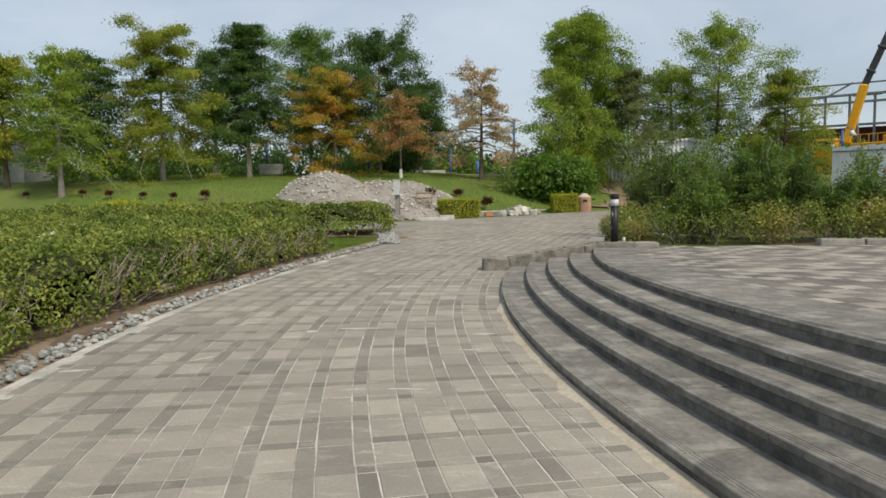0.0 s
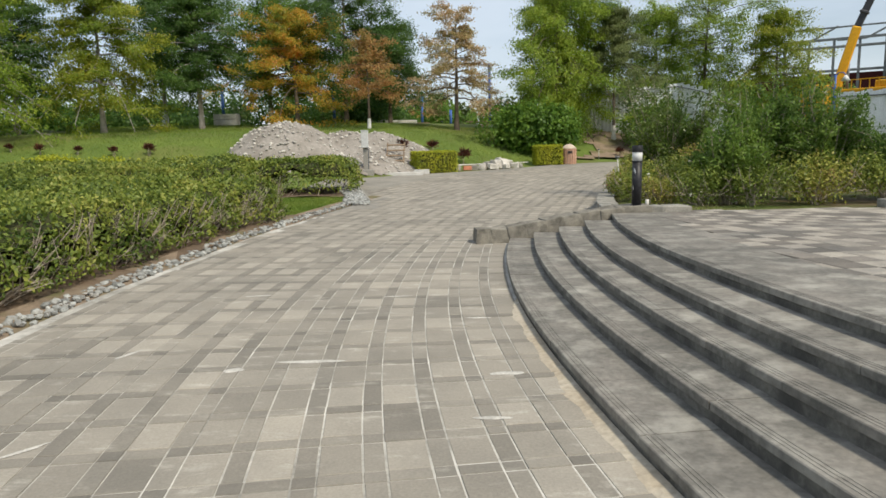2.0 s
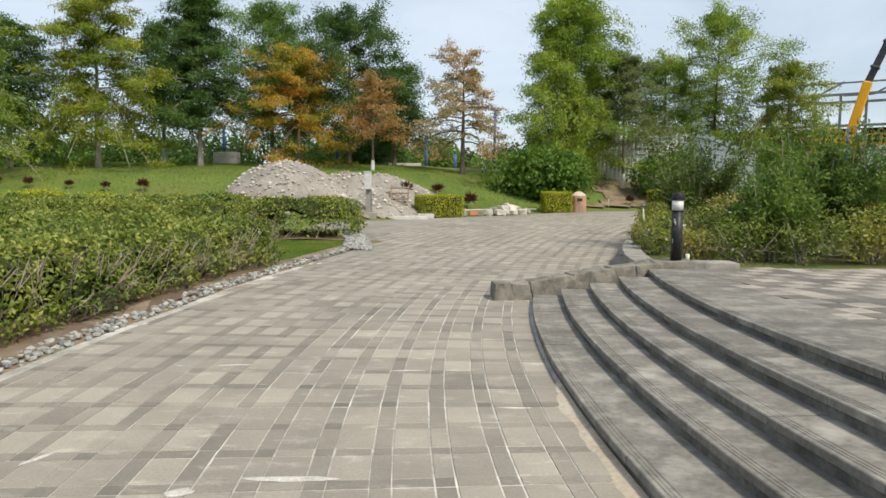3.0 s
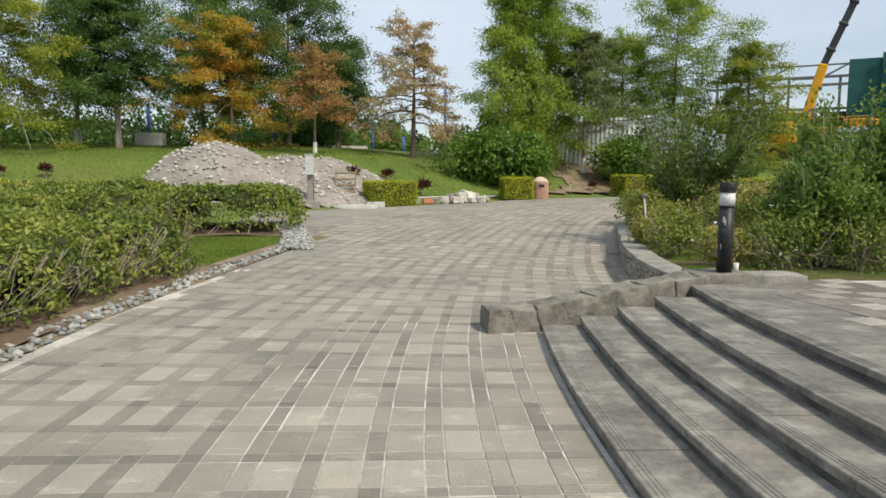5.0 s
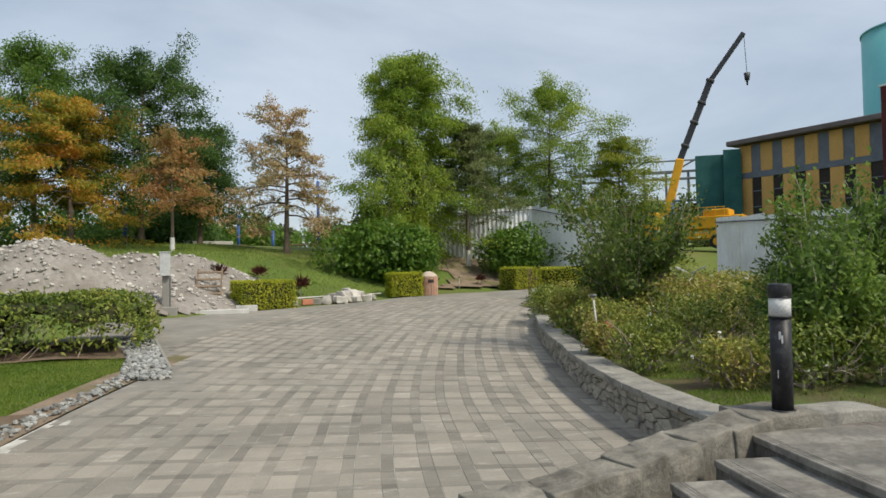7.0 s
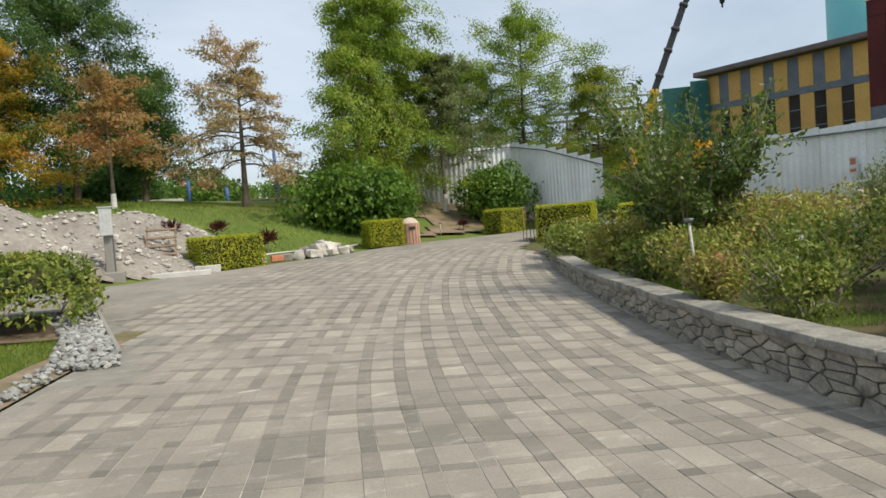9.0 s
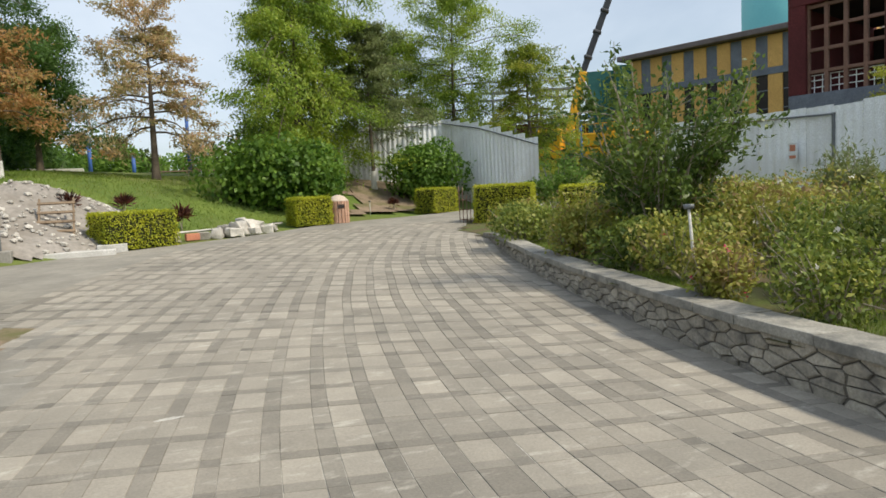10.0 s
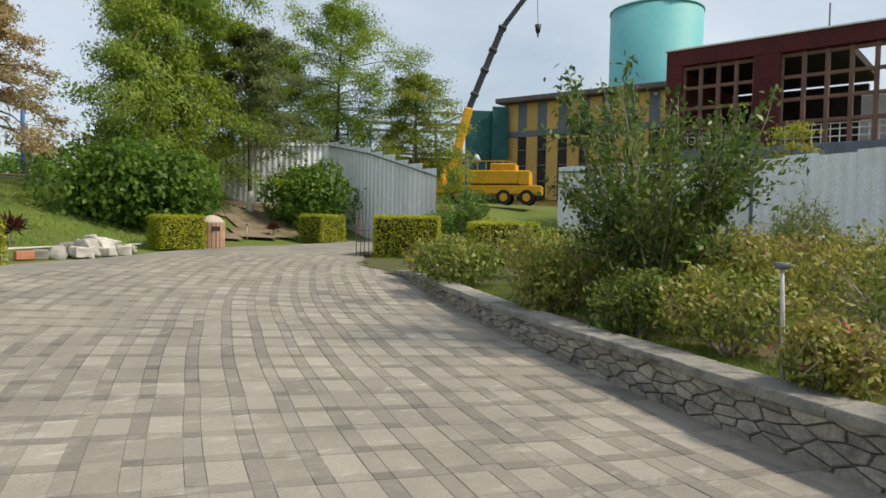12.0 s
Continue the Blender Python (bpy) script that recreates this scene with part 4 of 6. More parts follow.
            c = c + jit
            c[:, 2] -= np.abs(rng.normal(size=per)) * droop * 0.5
            pts.append(c)
            heads.append(np.repeat((sd * 0.7 + np.array((0, 0, -droop * 2.0)))[None], per, 0))
    tubes("branchwork", items, bark, e, 4)
    p, hd = np.concatenate(pts), np.concatenate(heads)
    ax = np.array((0, 0, clear + (H - clear) * 0.35))
    quads("crown", leaf_quads(p, length, width, hd, 0.7, face=unit(p - ax) * 0.8 + (0, 0, 0.4)), leaf, e)
    return e


def lz(x, y):
    return float(land_z(x, y))


TREES = [
    # name, x, y, height, radius, clear, leaf, label, options
    ("cypress_tree", -19.0, 38.0, 8.4, 3.7, 1.9, "leaf_yellow", "tall bald cypress turning yellow-green on the lawn", dict(profile="umbrella", droop=0.22, branches=44, bark="bark_pale", leaves=27000)),
    ("cypress_tree", -24.2, 38.6, 7.2, 2.6, 2.4, "leaf_dark", "dark green tree with a pale leaning trunk", dict(lean=(0.06, 0), bark="bark_pale", leaves=17550)),
    ("cypress_tree", -22.4, 33.5, 7.4, 2.8, 2.1, "leaf_lime", "young bald cypress with thin yellow-green crown", dict(profile="umbrella", droop=0.2, bark="bark_pale", leaves=9500, sigma=0.26)),
    ("cypress_tree", -27.0, 35.5, 7.0, 3.0, 2.4, "leaf_yellow", "bald cypress with yellowing crown at the lawn's edge", dict(profile="umbrella", droop=0.2, leaves=17550)),
    ("cypress_tree", -14.9, 41.2, 9.4, 2.9, 2.4, "leaf_dark", "slender dark green tree with pale forked trunk", dict(profile="cone", bark="bark_pale", branches=54, droop=0.1, leaves=29700)),
    ("broadleaf_tree", -18.9, 45.4, 8.0, 2.8, 2.8, "leaf_dark", "shady green tree with whitewashed trunk", dict(flat=0.85, white_base=True, leaves=17550, bark="bark_pale")),
    ("broadleaf_tree", -12.4, 46.6, 9.3, 3.3, 2.6, "leaf_green", "tall green tree with whitewashed trunk foot", dict(flat=0.85, white_base=True, leaves=27000, bark="bark_pale")),
    ("cypress_tree", -9.7, 42.8, 6.4, 3.4, 1.9, "leaf_orange", "bald cypress in orange and yellow autumn colour", dict(profile="umbrella", droop=0.16, branches=40, leaves=15500, sigma=0.26)),
    ("broadleaf_tree", -7.4, 46.4, 8.6, 3.5, 2.8, "leaf_dark", "dense dark green tree behind the autumn cypress", dict(flat=0.85, leaves=32400)),
    ("broadleaf_tree", -4.9, 49.5, 6.2, 2.2, 2.0, "leaf_dark", "small dark green round tree", dict(flat=0.85, leaves=18900)),
    ("cypress_tree", -4.95, 39.6, 4.6, 1.9, 2.1, "leaf_rust", "small bald cypress with rust-brown foliage", dict(profile="umbrella", droop=0.16, branches=26, leaves=3600, trunk_r=0.07, sigma=0.22, white_base=True)),
    ("cypress_tree", -0.2, 43.3, 6.3, 3.3, 1.8, "leaf_pale", "slender bald cypress with faded orange crown", dict(profile="umbrella", droop=0.1, branches=34, leaves=8100, trunk_r=0.14, sigma=0.22)),
    ("cypress_tree", 5.9, 44.6, 10.4, 3.5, 1.4, "leaf_lime", "big bald cypress with hanging yellow-green sprays", dict(profile="oval", droop=0.38, branches=64, leaves=40500, trunk_r=0.16)),
    ("broadleaf_tree", 7.4, 50.5, 10.9, 3.4, 2.0, "leaf_dark", "dark green tree behind the big cypress", dict(flat=0.85, leaves=27000)),
    ("cypress_tree", 9.5, 44.9, 7.6, 2.6, 3.6, "leaf_grey", "thin grey-green bald cypress with whitewashed foot", dict(profile="umbrella", droop=0.16, branches=36, leaves=14000, trunk_r=0.10, white_base=True, sigma=0.24)),
    ("broadleaf_tree", 17.4, 52.2, 10.8, 4.0, 1.6, "leaf_lime", "tall light green tree behind the fence", dict(flat=0.85, branches=52, leaves=27000, droop=0.14)),
    ("cypress_tree", 14.6, 54.5, 7.9, 3.8, 1.6, "leaf_lime", "yellow-green tree behind the fence", dict(leaves=21000, droop=0.25)),
    ("young_tree", 21.2, 27.6, 4.6, 1.1, 1.8, "leaf_yellow", "thin young yellow-green tree behind the white fence", dict(leaves=2600, branches=22, trunk_r=0.05, sigma=0.16, length=0.14, width=0.06)),
    ("cypress_tree", 21.5, 50.0, 7.3, 4.0, 1.2, "leaf_yellow", "loose yellow-green tree behind the fence", dict(profile="umbrella", leaves=17550, droop=0.22)),
]
for name, x, y, hgt, rad, clear, leaf, label, opt in TREES:
    tree(name, (x, y, lz(x, y)), hgt, rad, clear, leaf, label, **opt)

# the long azalea hedge: a lumpy body coloured as inner shade, covered with leaves
def hedge_top(x, y):
    b = 0.93 + 0.24 * noise.noise(Vector((x * 0.8, y * 0.8, 3))) + 0.26 * noise.noise(Vector((x * 1.9, y * 1.9, 8)))
    return b + (0.12 if y > 20 else 0.0)


def hedge_mass(name, inside_d, x0, x1, y0, y1, step, label, leaf, dens, bare=0, seed=0):
    """inside_d: metres inside the hedge's outline; leaves cover its rounded top and sides."""
    e = thing(name, (0, 0, 0), label, "hedge", "azalea hedges")
    xs, ys = np.arange(x0, x1 + step, step), np.arange(y0, y1 + step, step)
    Z = np.zeros((len(ys), len(xs)))
    for j, yy in enumerate(ys):
        for i, xx in enumerate(xs):
            d = inside_d(xx, yy)
            q = min(max(d / 0.55, 0), 1)
            Z[j, i] = float(path_z(yy)) + (hedge_top(xx, yy) * (1 - (1 - q) ** 2.2) if d > 0 else -0.05)
    nx = len(xs)
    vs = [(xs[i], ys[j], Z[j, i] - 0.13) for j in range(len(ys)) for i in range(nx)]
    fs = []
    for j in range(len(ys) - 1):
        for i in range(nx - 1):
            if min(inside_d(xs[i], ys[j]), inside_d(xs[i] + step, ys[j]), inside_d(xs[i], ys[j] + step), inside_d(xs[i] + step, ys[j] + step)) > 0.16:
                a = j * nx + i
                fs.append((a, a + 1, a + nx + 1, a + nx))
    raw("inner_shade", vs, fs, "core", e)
    area = (x1 - x0) * (y1 - y0)
    out = []
    for _ in range(6):
        k = int(area * dens / 6)
        px, py = rng.uniform(x0, x1, k), rng.uniform(y0, y1, k)
        d = np.array([inside_d(a, b) for a, b in zip(px, py)])
        keep = (d > -0.02) & (rng.uniform(0, 1, k) < np.clip(9.0 / (np.hypot(px, py - 4) + 0.1), 0.22, 1))
        px, py, d = px[keep], py[keep], d[keep]
        fi, fj = (px - x0) / step, (py - y0) / step
        i0, j0 = np.clip(fi.astype(int), 0, nx - 2), np.clip(fj.astype(int), 0, len(ys) - 2)
        a, b = fi - i0, fj - j0
        z = Z[j0, i0] * (1 - a) * (1 - b) + Z[j0, i0 + 1] * a * (1 - b) + Z[j0 + 1, i0] * (1 - a) * b + Z[j0 + 1, i0 + 1] * a * b
        g = path_z(py)
        side = d < 0.5
        # leaves near the outline move to the face of the flank
        for i in np.nonzero(side)[0]:
            full = hedge_top(px[i], py[i])
            t = 0.10 + 0.86 * rng.uniform(0, 1)
            want = 0.55 * (1 - (1 - t) ** (1 / 2.2)) - 0.05 + abs(rng.normal()) * 0.05
            gx_ = (inside_d(px[i] + 0.05, py[i]) - d[i]) / 0.05
            gy_ = (inside_d(px[i], py[i] + 0.05) - d[i]) / 0.05
            k2 = max(gx_ * gx_ + gy_ * gy_, 0.2)
            px[i] += gx_ / k2 * (want - d[i])
            py[i] += gy_ / k2 * (want - d[i])
            z[i] = g[i] + t * full + 0.03
        out.append(np.stack([px, py, z + rng.normal(size=len(z)) * 0.045], -1))
    p = np.concatenate(out)
    gaps = np.array([noise.noise(Vector(q) * 2.6) for q in p])
    low = np.clip((p[:, 2] - path_z(p[:, 1])) / 0.5, 0, 1)
    p = p[gaps > -0.52 + 0.42 * (1 - low)]
    dist = np.hypot(p[:, 0], p[:, 1] - 4)
    size = np.clip(0.055 + 0.0026 * dist, 0.064, 0.12)
    quads("foliage", leaf_quads(p, size, size * 0.52, np.array((0.2, -0.1, 0.4)), 0.8, face=np.array((0.35, -0.15, 0.75))), leaf, e)
    if bare:
        items = []
        tries = 0
        while len(items) < bare and tries < bare * 60:
            tries += 1
            xx, yy = rng.uniform(x0, x1), rng.uniform(y0, y1)
            d = inside_d(xx, yy)
            if 0.02 < d < 0.32 and noise.noise(Vector((xx * 0.5, yy * 0.5, 1))) > -0.15:
                g = float(path_z(yy))
                hh = rng.uniform(0.25, 0.85)
                st = np.array((xx - 0.3, yy, g))
                en = np.array((xx + rng.uniform(-0.1, 0.22), yy + rng.normal() * 0.2, g + hh))
                items.append(([st, (st + en) / 2 + rng.normal(size=3) * 0.08, en], [0.012, 0.008, 0.003]))
                for _ in range(2):
                    e2 = en + rng.normal(size=3) * (0.10, 0.12, 0.10)
                    items.append(([(st + 2 * en) / 3, (e2 + en) / 2, e2], [0.006, 0.004, 0.002]))
        tubes("bare_twigs", items, "twig", e, 4)["kind"] = "stuff"
    return e


def hedge_front_d(x, y):
    r = math.hypot(CX - x, y - CY)
    edge = r - (outer_r(min(y, 17)) + 0.52 + 0.30 * noise.noise(Vector((y * 0.9, 0, 0))))
    end = 18.2 + 0.35 * noise.noise(Vector((x * 1.2, 5, 0))) - y
    end2 = -5.2 - x + (0 if y > 16 else 9)
    return min(edge, max(end, min(-6.3 - x, 27.2 - y)))


def hedge_back_d(x, y):
    return min(-3.35 + 0.12 * noise.noise(Vector((y * 2, 0, 0))) - x, y - (23.7 + 0.2 * noise.noise(Vector((x, 2, 0)))), 27.0 - y, x + 7.0)


hedge_mass("azalea_hedge", hedge_front_d, -17, -3.6, -6, 27.2, 0.22, "broad knee-high green azalea hedge with bare twigs along its foot", "leaf_azalea", 1350, 1500)
hedge_mass("azalea_hedge", hedge_back_d, -7.2, -3.2, 23.4, 27.2, 0.2, "azalea hedge behind the grass patch, browned at its end", "leaf_azalea", 1500, 90)


for x, y, rx in ((-17.3, 30.6, 1.7), (-14.6, 30.7, 1.5), (-11.9, 30.5, 1.6)):
    mound("low_hedge", (x, y, lz(x, y) - 0.1), rx, 0.8, 0.95, "leaf_box", 0.12, 0.07, 3000, "low yellow-green hedge clump at the lawn's foot", "hedge", "low hedges", lobes=8, gap=0.7)


# broad shrubs and loose planting
def sz(x, y):
    return float(bed_z(x, y))


mound("broadleaf_bush", (4.3, 40.7, lz(4.3, 40.7) - 0.25), 3.1, 1.7, 3.0, "leaf_broad", 0.22, 0.15, 9500, "large rounded bush with big fresh green leaves on the bank", "bush", "bank bushes", lobes=16, gap=0.6)
mound("broadleaf_bush", (11.6, 43.4, lz(11.6, 43.4) - 0.1), 2.0, 1.7, 3.3, "leaf_broad", 0.21, 0.13, 6500, "rounded green bush in front of the metal fence", "bush", "bank bushes", lobes=12, gap=0.6)


def upright_shrub(name, at, rx, ry, h, leaf, label, stems=26, per=150, length=0.09, width=0.04, flare=0.9):
    """A shrub of many upright stems that fan out, leaves set along them."""
    e = thing(name, at, label, "shrub", "tall shrubs")
    items, pts, hd = [], [], []
    for i in range(stems):
        a = i * 2.4 + rng.uniform(-0.3, 0.3)
        k = math.sqrt((i + 0.5) / stems)
        top = np.array((math.cos(a) * rx * k * flare, math.sin(a) * ry * k * flare, h * rng.uniform(0.5, 1.0) * (1.05 - 0.18 * k)))
        b = np.array((math.cos(a) * 0.22 * k, math.sin(a) * 0.22 * k, 0.0))
        path = [b + (top - b) * q + np.array((0, 0, 0)) + rng.normal(size=3) * 0.05 * q for q in (0, 0.3, 0.6, 0.85, 1.0)]
        items.append((path, [0.022, 0.017, 0.012, 0.008, 0.004]))
        for m_ in range(3):
            q = rng.uniform(0.35, 0.8)
            o = b + (top - b) * q
            t2 = o + unit(np.array((math.cos(a), math.sin(a), 0.8)) + rng.normal(size=3) * 0.6) * h * 0.2
            items.append(([o, (o + t2) / 2, t2], [0.009, 0.007, 0.003]))
            w = rng.uniform(0.1, 1.05, per // 3)[:, None]
            pts.append(o + (t2 - o) * w + rng.normal(size=(per // 3, 3)) * 0.075)
            hd.append(np.repeat(unit(t2 - o)[None] * 0.8, per // 3, 0))
        w = (rng.uniform(0.12, 1.0, per) ** 0.65)[:, None]
        pts.append(b + (top - b) * w + rng.normal(size=(per, 3)) * 0.085)
        hd.append(np.repeat(unit(top - b)[None] * 0.8, per, 0))
    tubes("stemwork", items, "twig", e, 5)
    quads("foliage", leaf_quads(np.concatenate(pts), length, width, np.concatenate(hd), 0.75, face=unit(np.concatenate(pts) - (0, 0, h * 0.4)) * 0.7 + (0, 0, 0.35)), leaf, e)
    return e


upright_shrub("tall_shrub", (6.3, 21.7, sz(6.3, 21.7)), 1.75, 1.5, 3.45, "leaf_glossy", "tall open shrub with glossy dark leaves and many stems", 34, 150, 0.10, 0.05)
upright_shrub("tall_shrub", (6.6, 16.9, sz(6.6, 16.9)), 0.95, 0.9, 2.85, "leaf_shrub", "dense upright shrub behind the bollard", 22, 240)
upright_shrub("tall_shrub", (5.75, 15.95, sz(5.75, 15.95)), 0.75, 0.6, 1.75, "leaf_shrub", "low dense shrub at the bollard's back", 20, 200)
upright_shrub("tall_shrub", (7.9, 16.7, sz(7.9, 16.7)), 1.0, 0.9, 2.9, "leaf_shrub", "dense upright shrub at the plaza's back edge", 22, 240)
upright_shrub("tall_shrub", (9.6, 16.4, sz(9.6, 16.4)), 1.3, 0.9, 2.4, "leaf_shrub", "dense leafy shrub at the plaza's back edge", 22, 220)
upright_shrub("tall_shrub", (11.4, 22.4, sz(11.4, 22.4)), 0.7, 0.6, 1.9, "leaf_grey", "upright grey-green oleander before the white fence", 14, 120, 0.13, 0.03)
upright_shrub("tall_shrub", (14.2, 36.3, sz(14.2, 36.3)), 1.5, 1.2, 2.5, "leaf_green", "leafy shrub beyond the hedges", 16, 120, 0.14, 0.06)

AZALEAS = [
    # x, y, rx, ry, h, leaf, bare, flowers, petal
    (4.25, 17.4, 0.60, 0.55, 0.80, "leaf_azalea", 26, 6, "petal_white"), (4.15, 18.55, 0.36, 0.36, 0.62, "leaf_azalea_dry", 26, 4, "petal"),
    (5.05, 19.9, 0.65, 0.6, 0.85, "leaf_azalea_dry", 30, 5, "petal"), (5.6, 18.3, 0.95, 0.85, 1.1, "leaf_azalea", 20, 3, "petal"),
    (5.1, 15.6, 0.75, 0.55, 0.85, "leaf_azalea", 30, 6, "petal_white"), (4.35, 15.9, 0.45, 0.45, 0.66, "leaf_azalea_dry", 40, 4, "petal_white"),
    (6.6, 26.2, 0.95, 0.85, 1.0, "leaf_azalea", 24, 0, "petal"), (6.7, 23.2, 0.9, 0.8, 1.0, "leaf_azalea_dry", 20, 2, "petal"),
    (7.1, 20.3, 1.2, 1.1, 1.25, "leaf_azalea_dry", 20, 8, "petal_white"), (7.2, 18.2, 1.2, 1.0, 1.3, "leaf_azalea", 20, 6, "petal_white"),
    (9.1, 19.4, 1.4, 1.2, 1.3, "leaf_azalea", 14, 4, "petal_white"), (9.0, 21.8, 1.3, 1.2, 1.2, "leaf_azalea_dry", 14, 4, "petal_white"),
    (10.9, 20.6, 1.4, 1.3, 1.25, "leaf_azalea_dry", 12, 0, "petal"), (11.2, 18.2, 1.5, 1.2, 1.35, "leaf_azalea", 12, 3, "petal"),
    (12.8, 21.9, 1.5, 1.4, 1.2, "leaf_azalea_dry", 10, 0, "petal"), (10.2, 24.6, 1.5, 1.4, 1.25, "leaf_azalea_dry", 10, 0, "petal"),
    (12.6, 25.4, 1.6, 1.4, 1.2, "leaf_azalea", 8, 0, "petal"), (9.0, 26.4, 1.3, 1.2, 1.1, "leaf_azalea_dry", 12, 0, "petal"),
    (6.1, 15.5, 0.8, 0.65, 1.0, "leaf_azalea", 16, 0, "petal"), (7.3, 15.4, 0.85, 0.65, 1.05, "leaf_azalea_dry", 16, 0, "petal"),
    (8.6, 15.4, 0.85, 0.6, 1.1, "leaf_azalea", 16, 0, "petal"), (10.0, 15.4, 0.9, 0.6, 1.15, "leaf_azalea_dry", 14, 0, "petal"),
    (11.5, 15.5, 0.95, 0.7, 1.2, "leaf_azalea", 12, 3, "petal"), (13.2, 15.7, 1.1, 0.8, 1.2, "leaf_azalea", 12, 0, "petal"),
    (15.0, 16.2, 1.2, 0.9, 1.2, "leaf_azalea_dry", 10, 0, "petal"), (13.3, 18.6, 1.4, 1.2, 1.25, "leaf_azalea", 8, 0, "petal"),
    (14.5, 23.6, 1.3, 1.2, 1.2, "leaf_azalea", 8, 0, "petal"), (7.6, 28.0, 0.9, 0.8, 0.9, "leaf_azalea_dry", 14, 0, "petal"),
    (5.2, 21.0, 0.55, 0.5, 0.75, "leaf_azalea", 16, 0, "petal"), (6.6, 20.9, 0.8, 0.7, 0.95, "leaf_azalea_dry", 16, 3, "petal"), (5.6, 22.9, 0.6, 0.55, 0.8, "leaf_azalea_dry", 20, 0, "petal"),
    (13.9, 28.6, 1.4, 1.3, 1.2, "leaf_azalea_dry", 8, 0, "petal"), (11.6, 28.0, 1.3, 1.2, 1.15, "leaf_azalea", 8, 0, "petal"),
]
for x, y, rx, ry, h, leaf, bare, flowers, petal in AZALEAS:
    near = math.hypot(x - 1, y - 14)
    ln = float(np.clip(0.038 + 0.005 * near, 0.058, 0.10))
    count = int(np.clip(1500 * rx * ry * h / ln ** 2 * 0.0042, 2500, 9000))
    dry = leaf.endswith("dry")
    lab = "azalea shrub with yellowing leaves and bare twigs" if dry else "green azalea shrub in the raised bed"
    if flowers:
        lab += ", pink blooms" if petal == "petal" else ", small white blooms"
    mound("azalea_shrub", (x, y, sz(x, y)), rx, ry, h, leaf, ln, ln * 0.5, count, lab, "shrub", "azaleas in the bed", lobes=10, gap=0.35, bare=bare, flowers=flowers, petal=petal, base_gap=0.03)

# trimmed hedges
clipped_hedge("clipped_hedge", (4.6, 37.75, float(path_z(37.7)) - 0.02), 1.35, 1.1, 1.0, 8, "yellow-green hedge clipped to a block beside the litter bin", 8000)
clipped_hedge("clipped_hedge", (10.35, 33.7, float(path_z(33.7)) - 0.02), 1.95, 1.3, 1.25, -38, "yellow-green hedge block at the lane's corner", 10500)
clipped_hedge("clipped_hedge", (10.8, 40.5, float(path_z(40.4)) - 0.02), 1.7, 1.1, 1.05, 30, "low clipped yellow-green hedge by the bank", 6500)
clipped_hedge("clipped_hedge", (11.9, 31.0, sz(11.9, 31.0)), 1.9, 1.2, 1.2, -30, "clipped green hedge among the azaleas", 7500)
clipped_hedge("clipped_hedge", (14.0, 34.0, sz(14, 34)), 1.7, 1.2, 1.1, -35, "clipped green hedge before the scrap heap", 6000)
clipped_hedge("golden_bush", (-1.15, 33.75, float(path_z(33.7)) - 0.03), 1.95, 1.3, 0.98, 24, "bright yellow-green bush half trimmed at the kerb", 7500)


def spiky_plant(at, h, label, name="cordyline", leaf="leaf_red"):
    e = thing(name, at, label, "plant", "red-leaved plants")
    h = h * 0.82
    k = 170
    d = unit(rng.normal(size=(k, 3)) * (0.8, 0.8, 0.5) + (0, 0, 0.8))
    p = np.array((0, 0, h * 0.42)) + d * (h * 0.42 * rng.uniform(0.4, 1.0, k))[:, None]
    p[:, 2] = np.maximum(p[:, 2], 0.04)
    quads("foliage", leaf_quads(p, h * 0.36, h * 0.06, d * 2.2, 0.5, 0.1), leaf, e)
    stems_tubes("stem", (0, 0, -0.03), [(0, 0, h * 0.55), (0.05, 0.03, h * 0.5)], 0.02, 0.012, "twig", e)
    return e


for x, y, h, lab in ((-21.1, 33.3, 0.6, "small red-leaved plant on the lawn"), (-19.4, 32.9, 0.75, "reddish bushy plant on the lawn"), (-17.6, 33.0, 0.6, "small dark red plant on the lawn"),
                     (-15.9, 32.9, 0.7, "dark red-leaved plant on the lawn"), (-14.3, 33.1, 0.85, "upright red-leaved plant on the lawn"), (-24.2, 33.2, 0.55, "small brownish plant on the lawn"),
                     (-2.75, 35.3, 1.05, "dark purple spiky plant on the rubble bank"), (-1.35, 36.9, 0.95, "dark red spiky plant on the bank"), (0.25, 36.6, 1.15, "dark brown spiky plant beside the golden bush"),
                     (9.1, 41.3, 0.8, "red-leaved plant on the bare slope"), (11.5, 41.3, 0.9, "dark red plant before the metal fence")):
    spiky_plant((x, y, lz(x, y)), h, lab)

# ---- street furniture and things ----
bollard = thing("bollard_lamp", (3.48, 14.05, 0.54), "black cylindrical bollard lamp with a milky band near its top", "bollard lamp")
cyl_part("post", (0, 0, 0), 0.74, 0.082, 0.082, "black", bollard)
cyl_part("foot_ring", (0, 0, -0.01), 0.03, 0.105, 0.10, "black", bollard)
cyl_part("light_band", (0, 0, 0.74), 0.155, 0.084, 0.084, "milky", bollard, label="milky white light band")
cyl_part("top_cap", (0, 0, 0.895), 0.105, 0.092, 0.092, "black", bollard, bevel=0.012)
for z in (0.735, 0.89):
    cyl_part("ring", (0, 0, z), 0.012, 0.09, 0.09, "black", bollard)
for i, (dz, a, sx_) in enumerate(((0.60, 3.95, 0.016), (0.57, 4.15, 0.012), (0.30, 3.7, 0.006))):
    bm = bmesh.new()
    box(bm, (-0.002, -sx_ / 2, -0.03), (0.002, sx_ / 2, 0.03), 0.0, Matrix.Rotation(a, 4, "Z") @ Matrix.Translation((0.083, 0, dz)))
    part("scratch", bm, "milky", bollard)
bollard.scale = (1.03, 1.03, 1.06)
